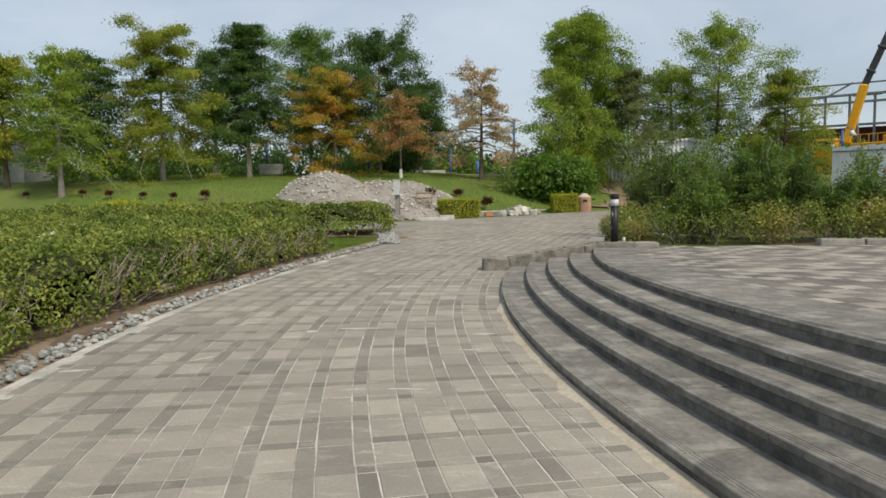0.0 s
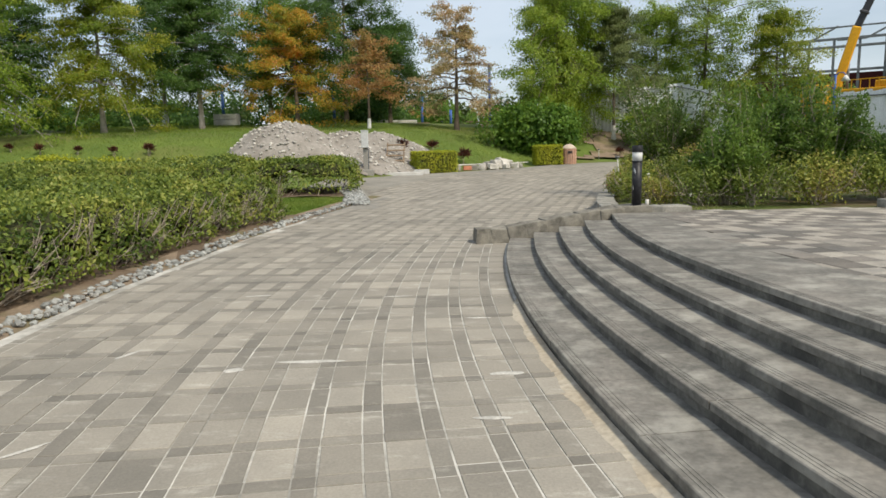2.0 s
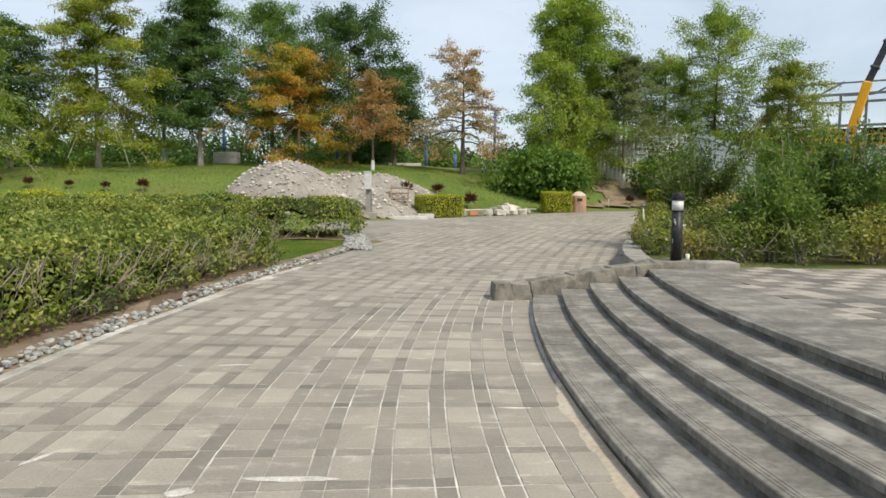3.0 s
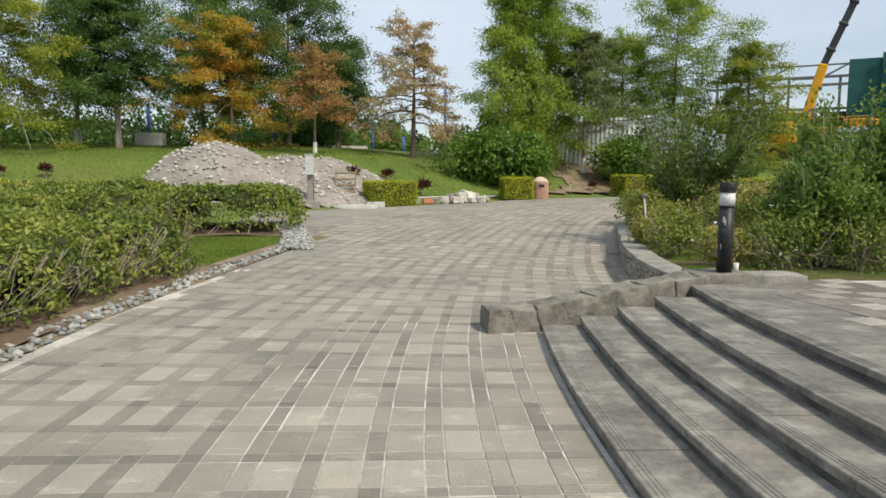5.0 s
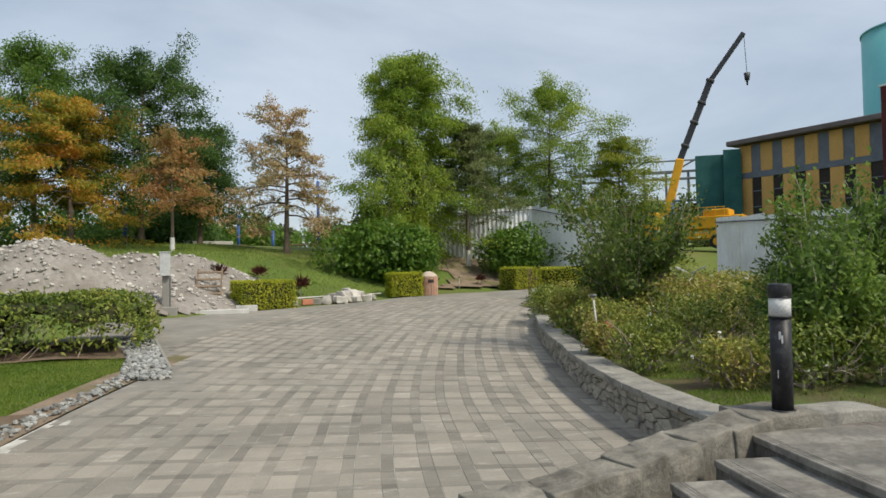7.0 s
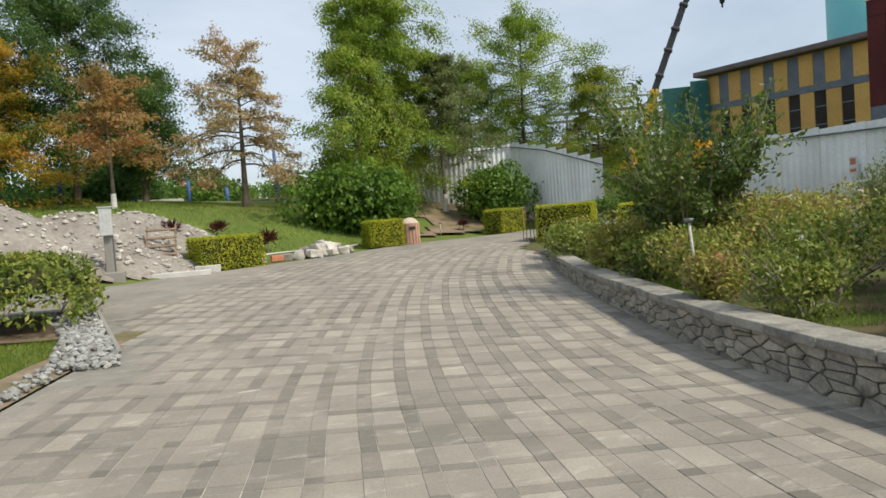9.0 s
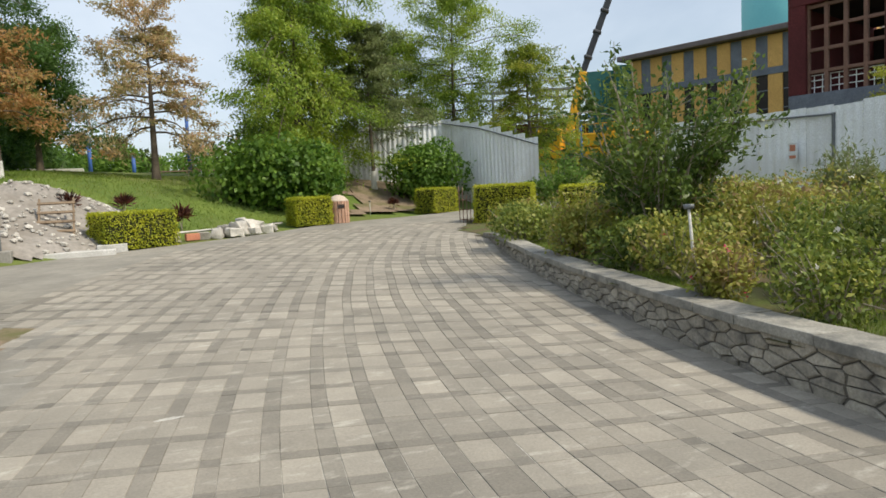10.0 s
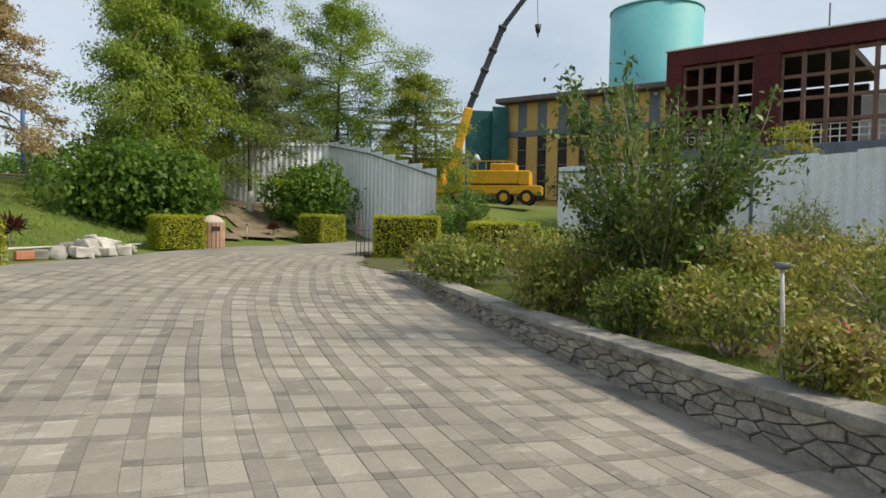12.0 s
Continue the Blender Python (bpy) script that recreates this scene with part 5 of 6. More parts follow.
pipe = thing("pipe_stub", (3.72, 14.25, 0.525), "short white plastic pipe stub behind the bollard", "pipe")
cyl_part("stub", (0, 0, -0.02), 0.13, 0.032, 0.032, "pvc", pipe, 12)

# litter bin: wooden staves round a drum with a domed cap
bin_ = thing("litter_bin", (5.75, 38.0, float(path_z(38.0)) - 0.016), "reddish-brown slatted litter bin with a pale domed cap", "litter bin")
cyl_part("drum", (0, 0, 0.02), 0.70, 0.27, 0.27, "can_cap", bin_)
for i in range(18):
    a = 2 * math.pi * i / 18
    box_part("stave", (-0.012, -0.042, 0.0), (0.018, 0.042, 0.72), "can", bin_, 0.006, Matrix.Rotation(a, 4, "Z") @ Matrix.Translation((0.285, 0, 0)))
prof = [(0.30, 0.715), (0.30, 0.745), (0.25, 0.80), (0.20, 0.86), (0.12, 0.915), (0.045, 0.94)]
v, f = [], []
for r, z in prof:
    for s in range(20):
        v.append((r * math.cos(s * math.pi / 10), r * math.sin(s * math.pi / 10), z))
for i in range(len(prof) - 1):
    for s in range(20):
        a, b = i * 20 + s, i * 20 + (s + 1) % 20
        f.append((a, b, b + 20, a + 20))
f += [tuple(range(20))[::-1], tuple(range(100, 120))]
raw("domed_cap", v, f, "can_cap", bin_, "pale domed cap", smooth=True)
# dark plate painted as the shade inside the bin's mouth
box_part("opening", (-0.09, -0.315, 0.50), (0.09, -0.296, 0.62), "interior", bin_, 0.004)

bin_.scale = (1.28, 1.28, 1.10)

# electric pole with its box, and the white slabs beside it
pole = thing("meter_post", (-4.0, 31.7, float(path_z(31.7)) - 0.02), "grey concrete post carrying a pale electric box", "meter post")
box_part("post", (-0.10, -0.10, 0.0), (0.10, 0.10, 1.45), "concrete", pole, 0.012)
box_part("meter_box", (-0.15, -0.24, 1.28), (0.15, -0.10, 2.0), "grey_box", pole, 0.012, label="pale grey metal box")
box_part("box_lid", (-0.17, -0.26, 2.0), (0.17, -0.08, 2.03), "grey_box", pole, 0.006)
box_part("conduit", (0.10, -0.05, 0.0), (0.14, -0.01, 1.9), "steel", pole, 0.008)
box_part("footing", (-0.16, -0.22, 0.0), (0.34, 0.18, 0.32), "concrete", pole, 0.02)
for x0, x1, y0, z1, tn in ((-3.6, -1.55, 32.1, 0.15, -3), (-2.0, -1.3, 32.75, 0.22, 6)):
    sl = thing("kerb_slab", (0, 0, 0), "long white concrete slab lying along the kerb", "concrete slab", "kerb slabs")
    g = float(path_z(y0)) - 0.03
    box_part("slab", (x0, y0, g), (x1, y0 + 0.45, g + z1), "slab", sl, 0.012)
wood_box = thing("wooden_crate", (-5.1, 31.5, float(path_z(31.5)) - 0.016), "small raw wooden crate behind the hedge", "crate")
for y0 in (-0.2, 0.18):
    for k in range(2):
        box_part("board", (-0.3, y0, 0.03 + 0.2 * k), (0.3, y0 + 0.02, 0.2 + 0.2 * k), "wood", wood_box, 0.003)
for x0 in (-0.32, 0.3):
    box_part("corner_post", (x0, -0.2, 0), (x0 + 0.03, 0.2, 0.44), "wood", wood_box, 0.003)


# heap of rubble and the stony cutting behind the slabs
def heap_z(x, y):
    a = 1.42 * max(0.0, 1 - ((x + 8.0) / 2.8) ** 2 - ((y - 33.6) / 2.1) ** 2) ** 0.85
    b = 0.72 * math.exp(-(((x + 5.4) / 1.6) ** 2 + ((y - 34.9) / 1.0) ** 2))
    c = 0.62 * math.exp(-(((x + 2.9) / 1.9) ** 2 + ((y - 35.6) / 1.1) ** 2))
    flatten = min(1, max(0, (x + 6.9) / 0.8)) * min(1, max(0, (-0.5 - x) / 0.9)) * min(1, max(0, (y - 31.0 - 0.72 * (x + 4.4)) / 0.5)) * min(1, max(0, (36.9 - y) / 0.8))
    c = max(c, 0.24 * flatten)
    n_ = 0.10 * noise.noise(Vector((x * 1.6, y * 1.6, 0))) + 0.06 * noise.noise(Vector((x * 4, y * 4, 5)))
    t = max(a, b, c)
    return float(land_z(x, y)) + t + n_ * min(1.0, t * 3) - 0.03


hx, hy = np.arange(-12.5, 0.2, 0.2), np.arange(30.9, 39.5, 0.2)
heap = sheet_from("rubble_heap", hx, hy, np.vectorize(heap_z), "rubble", lambda x, y: heap_z(x, y) > float(land_z(x, y)) + 0.0)
tagged(heap, "grey heap of broken stone and earth dug from the bank", "rubble heap")


def stone_mesh(seed, flat=0.6):
    bm = bmesh.new()
    bmesh.ops.create_icosphere(bm, subdivisions=1, radius=0.5)
    r = random.Random(seed)
    for v_ in bm.verts:
        v_.co = Vector((v_.co.x * r.uniform(0.7, 1.2), v_.co.y * r.uniform(0.6, 1.0), v_.co.z * flat * r.uniform(0.7, 1.15)))
    me = bpy.data.meshes.new("stone")
    bm.to_mesh(me)
    bm.free()
    return me


def put_stones(parent, spots, material, flat=0.6, seed=0, name="stone", limit=300):
    """Stones as parts, sharing a few meshes; those past the limit are joined."""
    kinds = [stone_mesh(seed + i, flat) for i in range(7)]
    for me in kinds:
        me.materials.append(M[material])
    r = random.Random(seed)
    rest_v, rest_f = [], []
    for i, (x, y, z, s) in enumerate(spots):
        m = Matrix.Translation((x, y, z + s * flat * 0.28)) @ Euler((r.uniform(-0.3, 0.3), r.uniform(-0.3, 0.3), r.uniform(0, 6.3))).to_matrix().to_4x4() @ Matrix.Scale(s, 4)
        me = kinds[i % 7]
        if i < limit:
            ob = new(name, me)
            ob.parent = parent
            ob.matrix_basis = m
        else:
            o = len(rest_v)
            rest_v += [m @ v_.co for v_ in me.vertices]
            rest_f += [tuple(k + o for k in p.vertices) for p in me.polygons]
    if rest_v:
        ob = raw("loose_stones", rest_v, rest_f, material, parent)
        ob["kind"] = "stuff"


srnd = random.Random(21)
spots = []
while len(spots) < 900:
    x, y = srnd.uniform(-12.3, 0.0), srnd.uniform(31, 39)
    if heap_z(x, y) > float(land_z(x, y)) + 0.06:
        spots.append((x, y, heap_z(x, y), srnd.uniform(0.06, 0.30) * srnd.uniform(0.5, 1.0)))
put_stones(heap, spots, "rubble_stone", 0.6, 31, "stone", 120)

ladder = thing("wooden_ladder", (-2.95, 33.3, 0.62), "rough wooden ladder lying on the rubble slope", "ladder")
lm = Matrix.Rotation(radians(-42), 4, "X")
for x0 in (-0.42, 0.38):
    box_part("rail", (x0, -0.03, 0), (x0 + 0.05, 0.03, 1.75), "wood", ladder, 0.006, lm)
for k in range(5):
    box_part("rung", (-0.44, -0.05, 0.2 + k * 0.33), (0.45, -0.01, 0.28 + k * 0.33), "wood", ladder, 0.006, lm)
plank = thing("plank", (0, 0, 0), "old plank leaning on the rubble slope", "plank")
beam("board", (-3.55, 32.75, 0.50), (-4.05, 33.9, 1.55), 0.10, "concrete", plank, depth=0.03)

# small stones and kerb pieces by the lane
rocks = [(0.75, 35.1, 0.24), (1.15, 35.25, 0.34), (1.5, 35.6, 0.42), (1.85, 35.5, 0.5), (2.2, 35.9, 0.55), (1.7, 35.2, 0.36), (2.55, 36.2, 0.36), (2.8, 36.0, 0.30), (3.05, 36.4, 0.26), (2.3, 35.5, 0.3), (1.3, 35.8, 0.3)]
for i, (x, y, s) in enumerate(rocks):
    s *= 1.3
    e = thing("rock", (x, y, max(lz(x, y), float(path_z(y))) - 0.03), "pale rough boulder heaped at the kerb" if s > 0.4 else "pale rough stone beside the lane", "rock", "kerbside rocks")
    rough_block("stone", (-s / 2, -s * 0.36, 0), (s / 2, s * 0.36, s * 0.62), "rubble_stone", e, Matrix.Rotation(i * 1.3, 4, "Z"), s * 0.24, 2, seed=70 + i)
brick_ = thing("red_block", (0.42, 34.85, float(path_z(34.9)) - 0.02), "single orange-red hollow block on the kerb", "brick")
box_part("block", (-0.2, -0.08, 0), (0.2, 0.08, 0.2), "red_brick", brick_, 0.01, Matrix.Rotation(0.3, 4, "Z"))
gp = thing("garden_lamp", (-0.25, 34.35, float(path_z(34.4)) - 0.02), "small dark garden lamp on a pale post", "garden lamp", "garden lamps")
cyl_part("post", (0, 0, 0), 0.55, 0.03, 0.025, "pvc", gp, 10)
cyl_part("lamp_head", (0, 0, 0.55), 0.22, 0.09, 0.06, "black", gp, 12)
rail_ = thing("ground_pipe", (0, 0, 0), "thin white pipe lying along the foot of the bank", "pipe")
tubes("pipe", [([(0.0, 34.9, lz(0, 34.9) + 0.22), (1.8, 36.4, lz(1.8, 36.4) + 0.16), (3.6, 37.7, lz(3.6, 37.7) + 0.12)], [0.035, 0.035, 0.035])], "pvc", rail_, 8)

STAKES = [(4.27, 18.95, 0.95, 0.04, "pale garden lamp stake leaning in the azalea bed"), (7.75, 40.4, 0.55, 0.0, "short white post on the bare slope")]
for x, y, h, ln, lab in STAKES:
    g = sz(x, y) if y < 30 else lz(x, y)
    e = thing("garden_stake", (x, y, g - 0.02), lab, "garden lamp", "garden lamps")
    v, f = tube([(0, 0, -0.05), (-ln, 0, h * 0.5), (-ln * 2.2, 0, h)], [0.017, 0.016, 0.015], 10)
    raw("stake", v, f, "pvc", e, smooth=True)
    cyl_part("lamp_head", (-ln * 2.2, 0, h - 0.03), 0.05, 0.045, 0.06, "steel", e, 12)
    cyl_part("collar", (-ln * 0.5, 0, h * 0.25), 0.015, 0.026, 0.026, "black", e, 10)

rack = thing("plant_rack", (9.15, 34.35, float(path_z(34.4)) - 0.02), "thin rusty metal stand beside the hedge block", "metal stand")
for dx, dy in ((-0.14, -0.14), (0.14, -0.14), (-0.14, 0.14), (0.14, 0.14)):
    cyl_part("leg", (dx, dy, 0), 1.25 if dx < 0 else 0.95, 0.013, 0.013, "mullion", rack, 8)
for z in (0.12, 0.45, 0.78):
    for a, b in (((-0.14, -0.14), (0.14, -0.14)), ((0.14, -0.14), (0.14, 0.14)), ((0.14, 0.14), (-0.14, 0.14)), ((-0.14, 0.14), (-0.14, -0.14))):
        beam("bar", (*a, z), (*b, z), 0.02, "mullion", rack)

sign = thing("white_board", (-6.2, 9.1, 1.03), "small white board lying on top of the hedge", "board")
box_part("board", (-0.15, -0.08, 0.0), (0.15, 0.08, 0.05), "plastic_white", sign, 0.01, Matrix.Rotation(radians(-18), 4, "Y") @ Matrix.Rotation(0.5, 4, "Z"))


# ---- sheet metal fences ----
def sheet_fence(label, posts, heights, width=0.86, rails=True):
    """A run of ribbed metal sheets between corner places; heights: tops at those places."""
    e = thing("metal_fence", (0, 0, 0), label, "fence", "site fences", kind="structure")
    k = 0
    for (x0, y0, b0), (x1, y1, b1), (t0, t1) in zip(posts[:-1], posts[1:], heights):
        a, b = Vector((x0, y0, 0)), Vector((x1, y1, 0))
        ln = (b - a).length
        d = (b - a) / ln
        nr = Vector((d.y, -d.x, 0))
        n_ = max(1, round(ln / width))
        for i in range(n_):
            q0, q1 = i / n_, (i + 1) / n_
            top = t0 + (t1 - t0) * (q0 + q1) / 2 + 0.03 * math.sin(k * 2.7)
            bot = b0 + (b1 - b0) * q0
            v, f = [], []
            cols = 12
            for c in range(cols + 1):
                w = c / cols
                off = 0.032 if (c % 4) in (1, 2) else -0.004
                p = a + d * ln * (q0 + (q1 - q0) * w) + nr * (off + 0.006 * (k % 2))
                v += [(p.x, p.y, bot - 0.15), (p.x, p.y, top)]
            for c in range(cols):
                f.append((2 * c, 2 * c + 2, 2 * c + 3, 2 * c + 1))
            raw("metal_sheet", v, f, "sheet", e)
            k += 1
        if rails:
            beam("rail", a + Vector((0, 0, t0 - 0.22)) - nr * 0.04, b + Vector((0, 0, t1 - 0.22)) - nr * 0.04, 0.05, "steel", e)
    return e


sheet_fence("tall fence of white ribbed metal sheets with a stepped top", [(14.6, 38.2, 0.7), (14.0, 42.4, 1.0), (13.5, 45.4, 1.6), (7.8, 47.7, 2.4)], [(3.62, 4.75), (4.75, 5.3), (5.3, 4.95)], 0.8)
F2 = [(17.5, 34.4, 0.6), (16.2, 26.05, 0.35), (15.3, 21.4, 0.4), (14.8, 18.4, 0.4)]
f2 = sheet_fence("long fence of white ribbed metal sheets around the building site", F2, [(3.75, 3.4), (3.4, 3.4), (3.4, 3.4)], 0.9, False)
beam("post", (16.12, 26.0, 0.3), (16.12, 26.0, 3.20), 0.07, "steel", f2)
beam("top_rail", (17.42, 34.35, 3.55), (16.1, 26.0, 3.16), 0.05, "steel", f2)
prop = thing("fence_prop", (0, 0, 0), "dark steel prop leaning on the fence end", "prop")
beam("prop_bar", (15.3, 37.9, 0.62), (14.68, 38.1, 2.6), 0.05, "steel", prop)
no_entry = thing("no_entry_sign", (0, 0, 0), "small red and white sign fixed on the fence", "sign")
fm = Matrix.Translation((16.27, 27.3, 2.25)) @ Matrix.Rotation(math.atan2(8.35, 0.6), 4, "Z")
box_part("sign_plate", (-0.15, 0.058, -0.25), (0.15, 0.075, 0.25), "plastic_white", no_entry, 0.004, fm)
box_part("red_disc", (-0.1, 0.074, 0.02), (0.1, 0.08, 0.2), "red_brick", no_entry, 0.003, fm)
box_part("text_bar", (-0.11, 0.074, -0.19), (0.11, 0.08, -0.1), "red_brick", no_entry, 0.003, fm)

scrap = thing("scrap_heap", (16.9, 37.2, 0.75), "heap of pale scrap bars and pipes on the ground", "scrap heap")
for i in range(26):
    a = rng.uniform(0, 6.28)
    p = np.array((rng.normal() * 0.7, rng.normal() * 0.5, 0.08 + rng.uniform(0, 0.6)))
    d = np.array((math.cos(a), math.sin(a), rng.normal() * 0.25)) * rng.uniform(0.5, 1.3)
    q0, q1 = p - d, p + d
    q0[2], q1[2] = max(q0[2], 0.02), max(q1[2], 0.02)
    beam("bar", q0, q1, 0.06, "plastic_white" if i % 3 else "steel", scrap)

# ---- buildings beyond the fence ----
def facade_frame(p0, p1):
    """A frame with x along the facade from p0 to p1 and -y outwards."""
    d = Vector((p1[0] - p0[0], p1[1] - p0[1], 0))
    return Matrix.Translation((p0[0], p0[1], 0)) @ Matrix.Rotation(math.atan2(d.y, d.x), 4, "Z"), d.length


GZ = 3.0
hall = thing("ochre_hall", (0, 0, 0), "long hall with ochre panels between slate strips and dark windows", "building")
fm, fl = facade_frame((46.0, 70.0), (52.4, 50.5))
box_part("wall", (0, 0.25, 0), (fl, 14, 14.0), "ochre", hall, 0.02, fm)
box_part("roof", (-0.9, -0.9, 14.0), (fl, 14.5, 14.5), "roof_edge", hall, 0.05, fm, "dark overhanging roof edge")
per = 2.28
for i in range(int(fl / per) + 1):
    x0 = i * per + 0.1
    if x0 + 2.2 > fl:
        break
    box_part("panel", (x0, 0.0, 11.1), (x0 + 1.25, 0.25, 13.9), "ochre", hall, 0.03, fm)
    box_part("panel", (x0, 0.0, 4.0), (x0 + 1.25, 0.25, 10.5), "ochre", hall, 0.03, fm)
    box_part("slate_strip", (x0 + 1.25, 0.08, 11.1), (x0 + per, 0.25, 13.9), "slate", hall, 0.01, fm, "slate grey strip")
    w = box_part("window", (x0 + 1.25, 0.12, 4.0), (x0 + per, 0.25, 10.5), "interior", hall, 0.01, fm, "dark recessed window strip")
    for z in (5.9, 7.5, 9.1):
        box_part("window_bar", (x0 + 1.25, 0.06, z), (x0 + per, 0.14, z + 0.1), "slate", w, 0.005, fm)
box_part("band", (0, -0.03, 10.5), (fl, 0.25, 11.1), "slate", hall, 0.02, fm, "slate grey band")

red = thing("maroon_building", (0, 0, 0), "dark red building with huge gridded window openings", "building")
fm, fl = facade_frame((34.8, 42.4), (40.3, 19.5))
RT = 12.3
box_part("parapet", (0, 0, 11.35), (fl, 0.9, RT), "maroon", red, 0.03, fm)
box_part("coping", (-0.08, -0.08, RT), (fl, 1.0, RT + 0.10), "plastic_white", red, 0.01, fm, "thin pale coping")
box_part("sill_band", (0, 0, 2.0), (fl, 0.9, 6.25), "slate", red, 0.03, fm, "grey lower wall")
opens = [(1.0, 5.1), (6.5, 12.2), (13.6, 19.3)]
edges = [0.0] + [v for o in opens for v in o] + [fl]
for i in range(0, len(edges), 2):
    box_part("pier", (edges[i], 0, 6.25), (edges[i + 1], 0.9, 11.35), "maroon", red, 0.03, fm)
box_part("side_wall", (0, 0.9, 2.0), (0.4, 12, RT - 0.03), "maroon", red, 0.03, fm)
# inner surfaces coloured near black as the shade within the shell
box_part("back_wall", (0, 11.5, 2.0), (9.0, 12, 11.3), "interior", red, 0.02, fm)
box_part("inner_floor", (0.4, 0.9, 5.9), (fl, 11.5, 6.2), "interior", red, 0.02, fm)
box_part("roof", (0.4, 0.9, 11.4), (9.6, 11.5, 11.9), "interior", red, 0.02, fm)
box_part("inner_wall", (9.5, 6.0, 6.2), (13.0, 6.4, 9.6), "pale_wall", red, 0.02, fm, "pale wall inside the shell")
for a, b in opens:
    n_ = 4 if b - a < 5 else 5
    for k in range(n_ + 1):
        x0 = a + (b - a) * k / n_
        box_part("mullion", (x0 - 0.11, 0.25, 6.25), (x0 + 0.11, 0.5, 11.35), "mullion", red, 0.02, fm)
    for z in (7.5, 8.75, 10.0, 11.2):
        box_part("transom", (a, 0.28, z - 0.1), (b, 0.47, z + 0.1), "mullion", red, 0.02, fm)
    # railing with bars inside the lowest panes
    for k in range(int((b - a) / 0.45)):
        x0 = a + 0.2 + k * 0.45
        box_part("rail_bar", (x0, 0.6, 6.3), (x0 + 0.05, 0.65, 7.3), "plastic_white", red, 0.005, fm)
    for z in (6.6, 7.0, 7.3):
        box_part("hand_rail", (a, 0.58, z), (b, 0.64, z + 0.06), "plastic_white", red, 0.005, fm)
box_part("mast", (8.2, 3.0, RT - 0.4), (8.28, 3.08, RT + 2.2), "steel", red, 0.01, fm)

tank = thing("water_tank", (66.3, 67.0, 0), "large turquoise painted cylindrical tank", "tank")
cyl_part("shell", (0, 0, 2.0), 24.6, 5.25, 5.25, "tank", tank, 64)
cyl_part("rim", (0, 0, 26.5), 0.18, 5.36, 5.36, "tank", tank, 64)
cyl_part("lid", (0, 0, 26.68), 0.5, 5.25, 1.0, "tank", tank, 64)

shell_ = thing("steel_shell", (0, 0, 0), "unfinished steel frame hung with dark green netting", "building frame")
fm, fl = facade_frame((40.2, 73.0), (46.2, 69.6))
box_part("netting", (2.2, 0, 4), (fl - 0.2, 0.15, 13.2), "netting", shell_, 0.02, fm, "dark green scaffold netting")
box_part("netting", (fl - 2.0, -0.5, 4), (fl - 0.3, -0.3, 13.6), "netting", shell_, 0.02, fm)
for k in range(8):
    x0 = -10 + k * 2.3
    box_part("column", (x0, 2, 2), (x0 + 0.25, 2.25, 11.8), "steel", shell_, 0.02, fm)
for z in (6.0, 8.6, 11.0, 11.8):
    box_part("girder", (-11, 1.9, z), (fl, 2.15, z + 0.25), "steel", shell_, 0.02, fm)
for k in range(6):
    x0 = -10.5 + k * 2.6
    a = fm @ Vector((x0, 2, 11.8)); b = fm @ Vector((x0 + 2.6, 2, 13.2 if k % 2 == 0 else 11.8))
    beam("brace", a, b, 0.18, "steel", shell_)
    beam("brace", fm @ Vector((x0, 2, 13.1)), fm @ Vector((x0 + 2.6, 2, 13.1)), 0.16, "steel", shell_)
box_part("brick_wall", (-14, 3, 2), (fl, 3.4, 8.5), "maroon", shell_, 0.02, fm, "red brick wall behind the frame")
box_part("pale_band", (-14, 2.9, 5.2), (2, 3.0, 6.0), "pale_wall", shell_, 0.01, fm)

# truck crane
crane = thing("truck_crane", (28.8, 55.7, lz(28.8, 55.7)), "yellow truck crane with a raised dark telescopic boom", "crane")
cm = Matrix.Rotation(radians(-48), 4, "Z")
box_part("chassis", (-2.6, -1.2, 0.75), (6.2, 1.2, 1.35), "yellow", crane, 0.05, cm)
cab = box_part("cab", (-2.5, -1.15, 1.35), (-0.7, 0.2, 2.9), "yellow", crane, 0.1, cm)
box_part("window", (-2.3, -1.18, 2.0), (-1.0, -1.13, 2.7), "interior", cab, 0.02, cm, "dark cab window")
house = box_part("upper_house", (0.4, -1.2, 1.45), (4.6, 1.2, 2.4), "yellow", crane, 0.08, cm)
box_part("engine_cover", (2.6, -1.0, 2.4), (4.4, 1.0, 2.9), "yellow", crane, 0.06, cm)
box_part("counterweight", (4.6, -1.2, 1.4), (5.4, 1.2, 2.4), "yellow", crane, 0.06, cm)
for k in range(7):
    box_part("rail_post", (0.5 + k * 0.6, -1.22, 2.4), (0.56 + k * 0.6, -1.16, 3.0), "yellow", crane, 0.01, cm)
box_part("hand_rail", (0.5, -1.22, 3.0), (4.2, -1.16, 3.06), "yellow", crane, 0.01, cm)
for x0 in (-1.8, 0.4, 3.6, 5.2):
    for y0 in (-1.25, 0.85):
        bm = bmesh.new()
        bmesh.ops.create_cone(bm, cap_ends=True, segments=20, radius1=0.52, radius2=0.52, depth=0.4)
        bmesh.ops.transform(bm, matrix=cm @ Matrix.Translation((x0, y0 + 0.2, 0.52)) @ Matrix.Rotation(radians(90), 4, "X"), verts=bm.verts)
        t_ = part("wheel", bm, "tyre", crane)
        bm = bmesh.new()
        bmesh.ops.create_cone(bm, cap_ends=True, segments=16, radius1=0.28, radius2=0.28, depth=0.43)
        bmesh.ops.transform(bm, matrix=cm @ Matrix.Translation((x0, y0 + 0.2, 0.52)) @ Matrix.Rotation(radians(90), 4, "X"), verts=bm.verts)
        part("rim", bm, "yellow", t_)
cb = Vector((28.8, 55.7, lz(28.8, 55.7)))
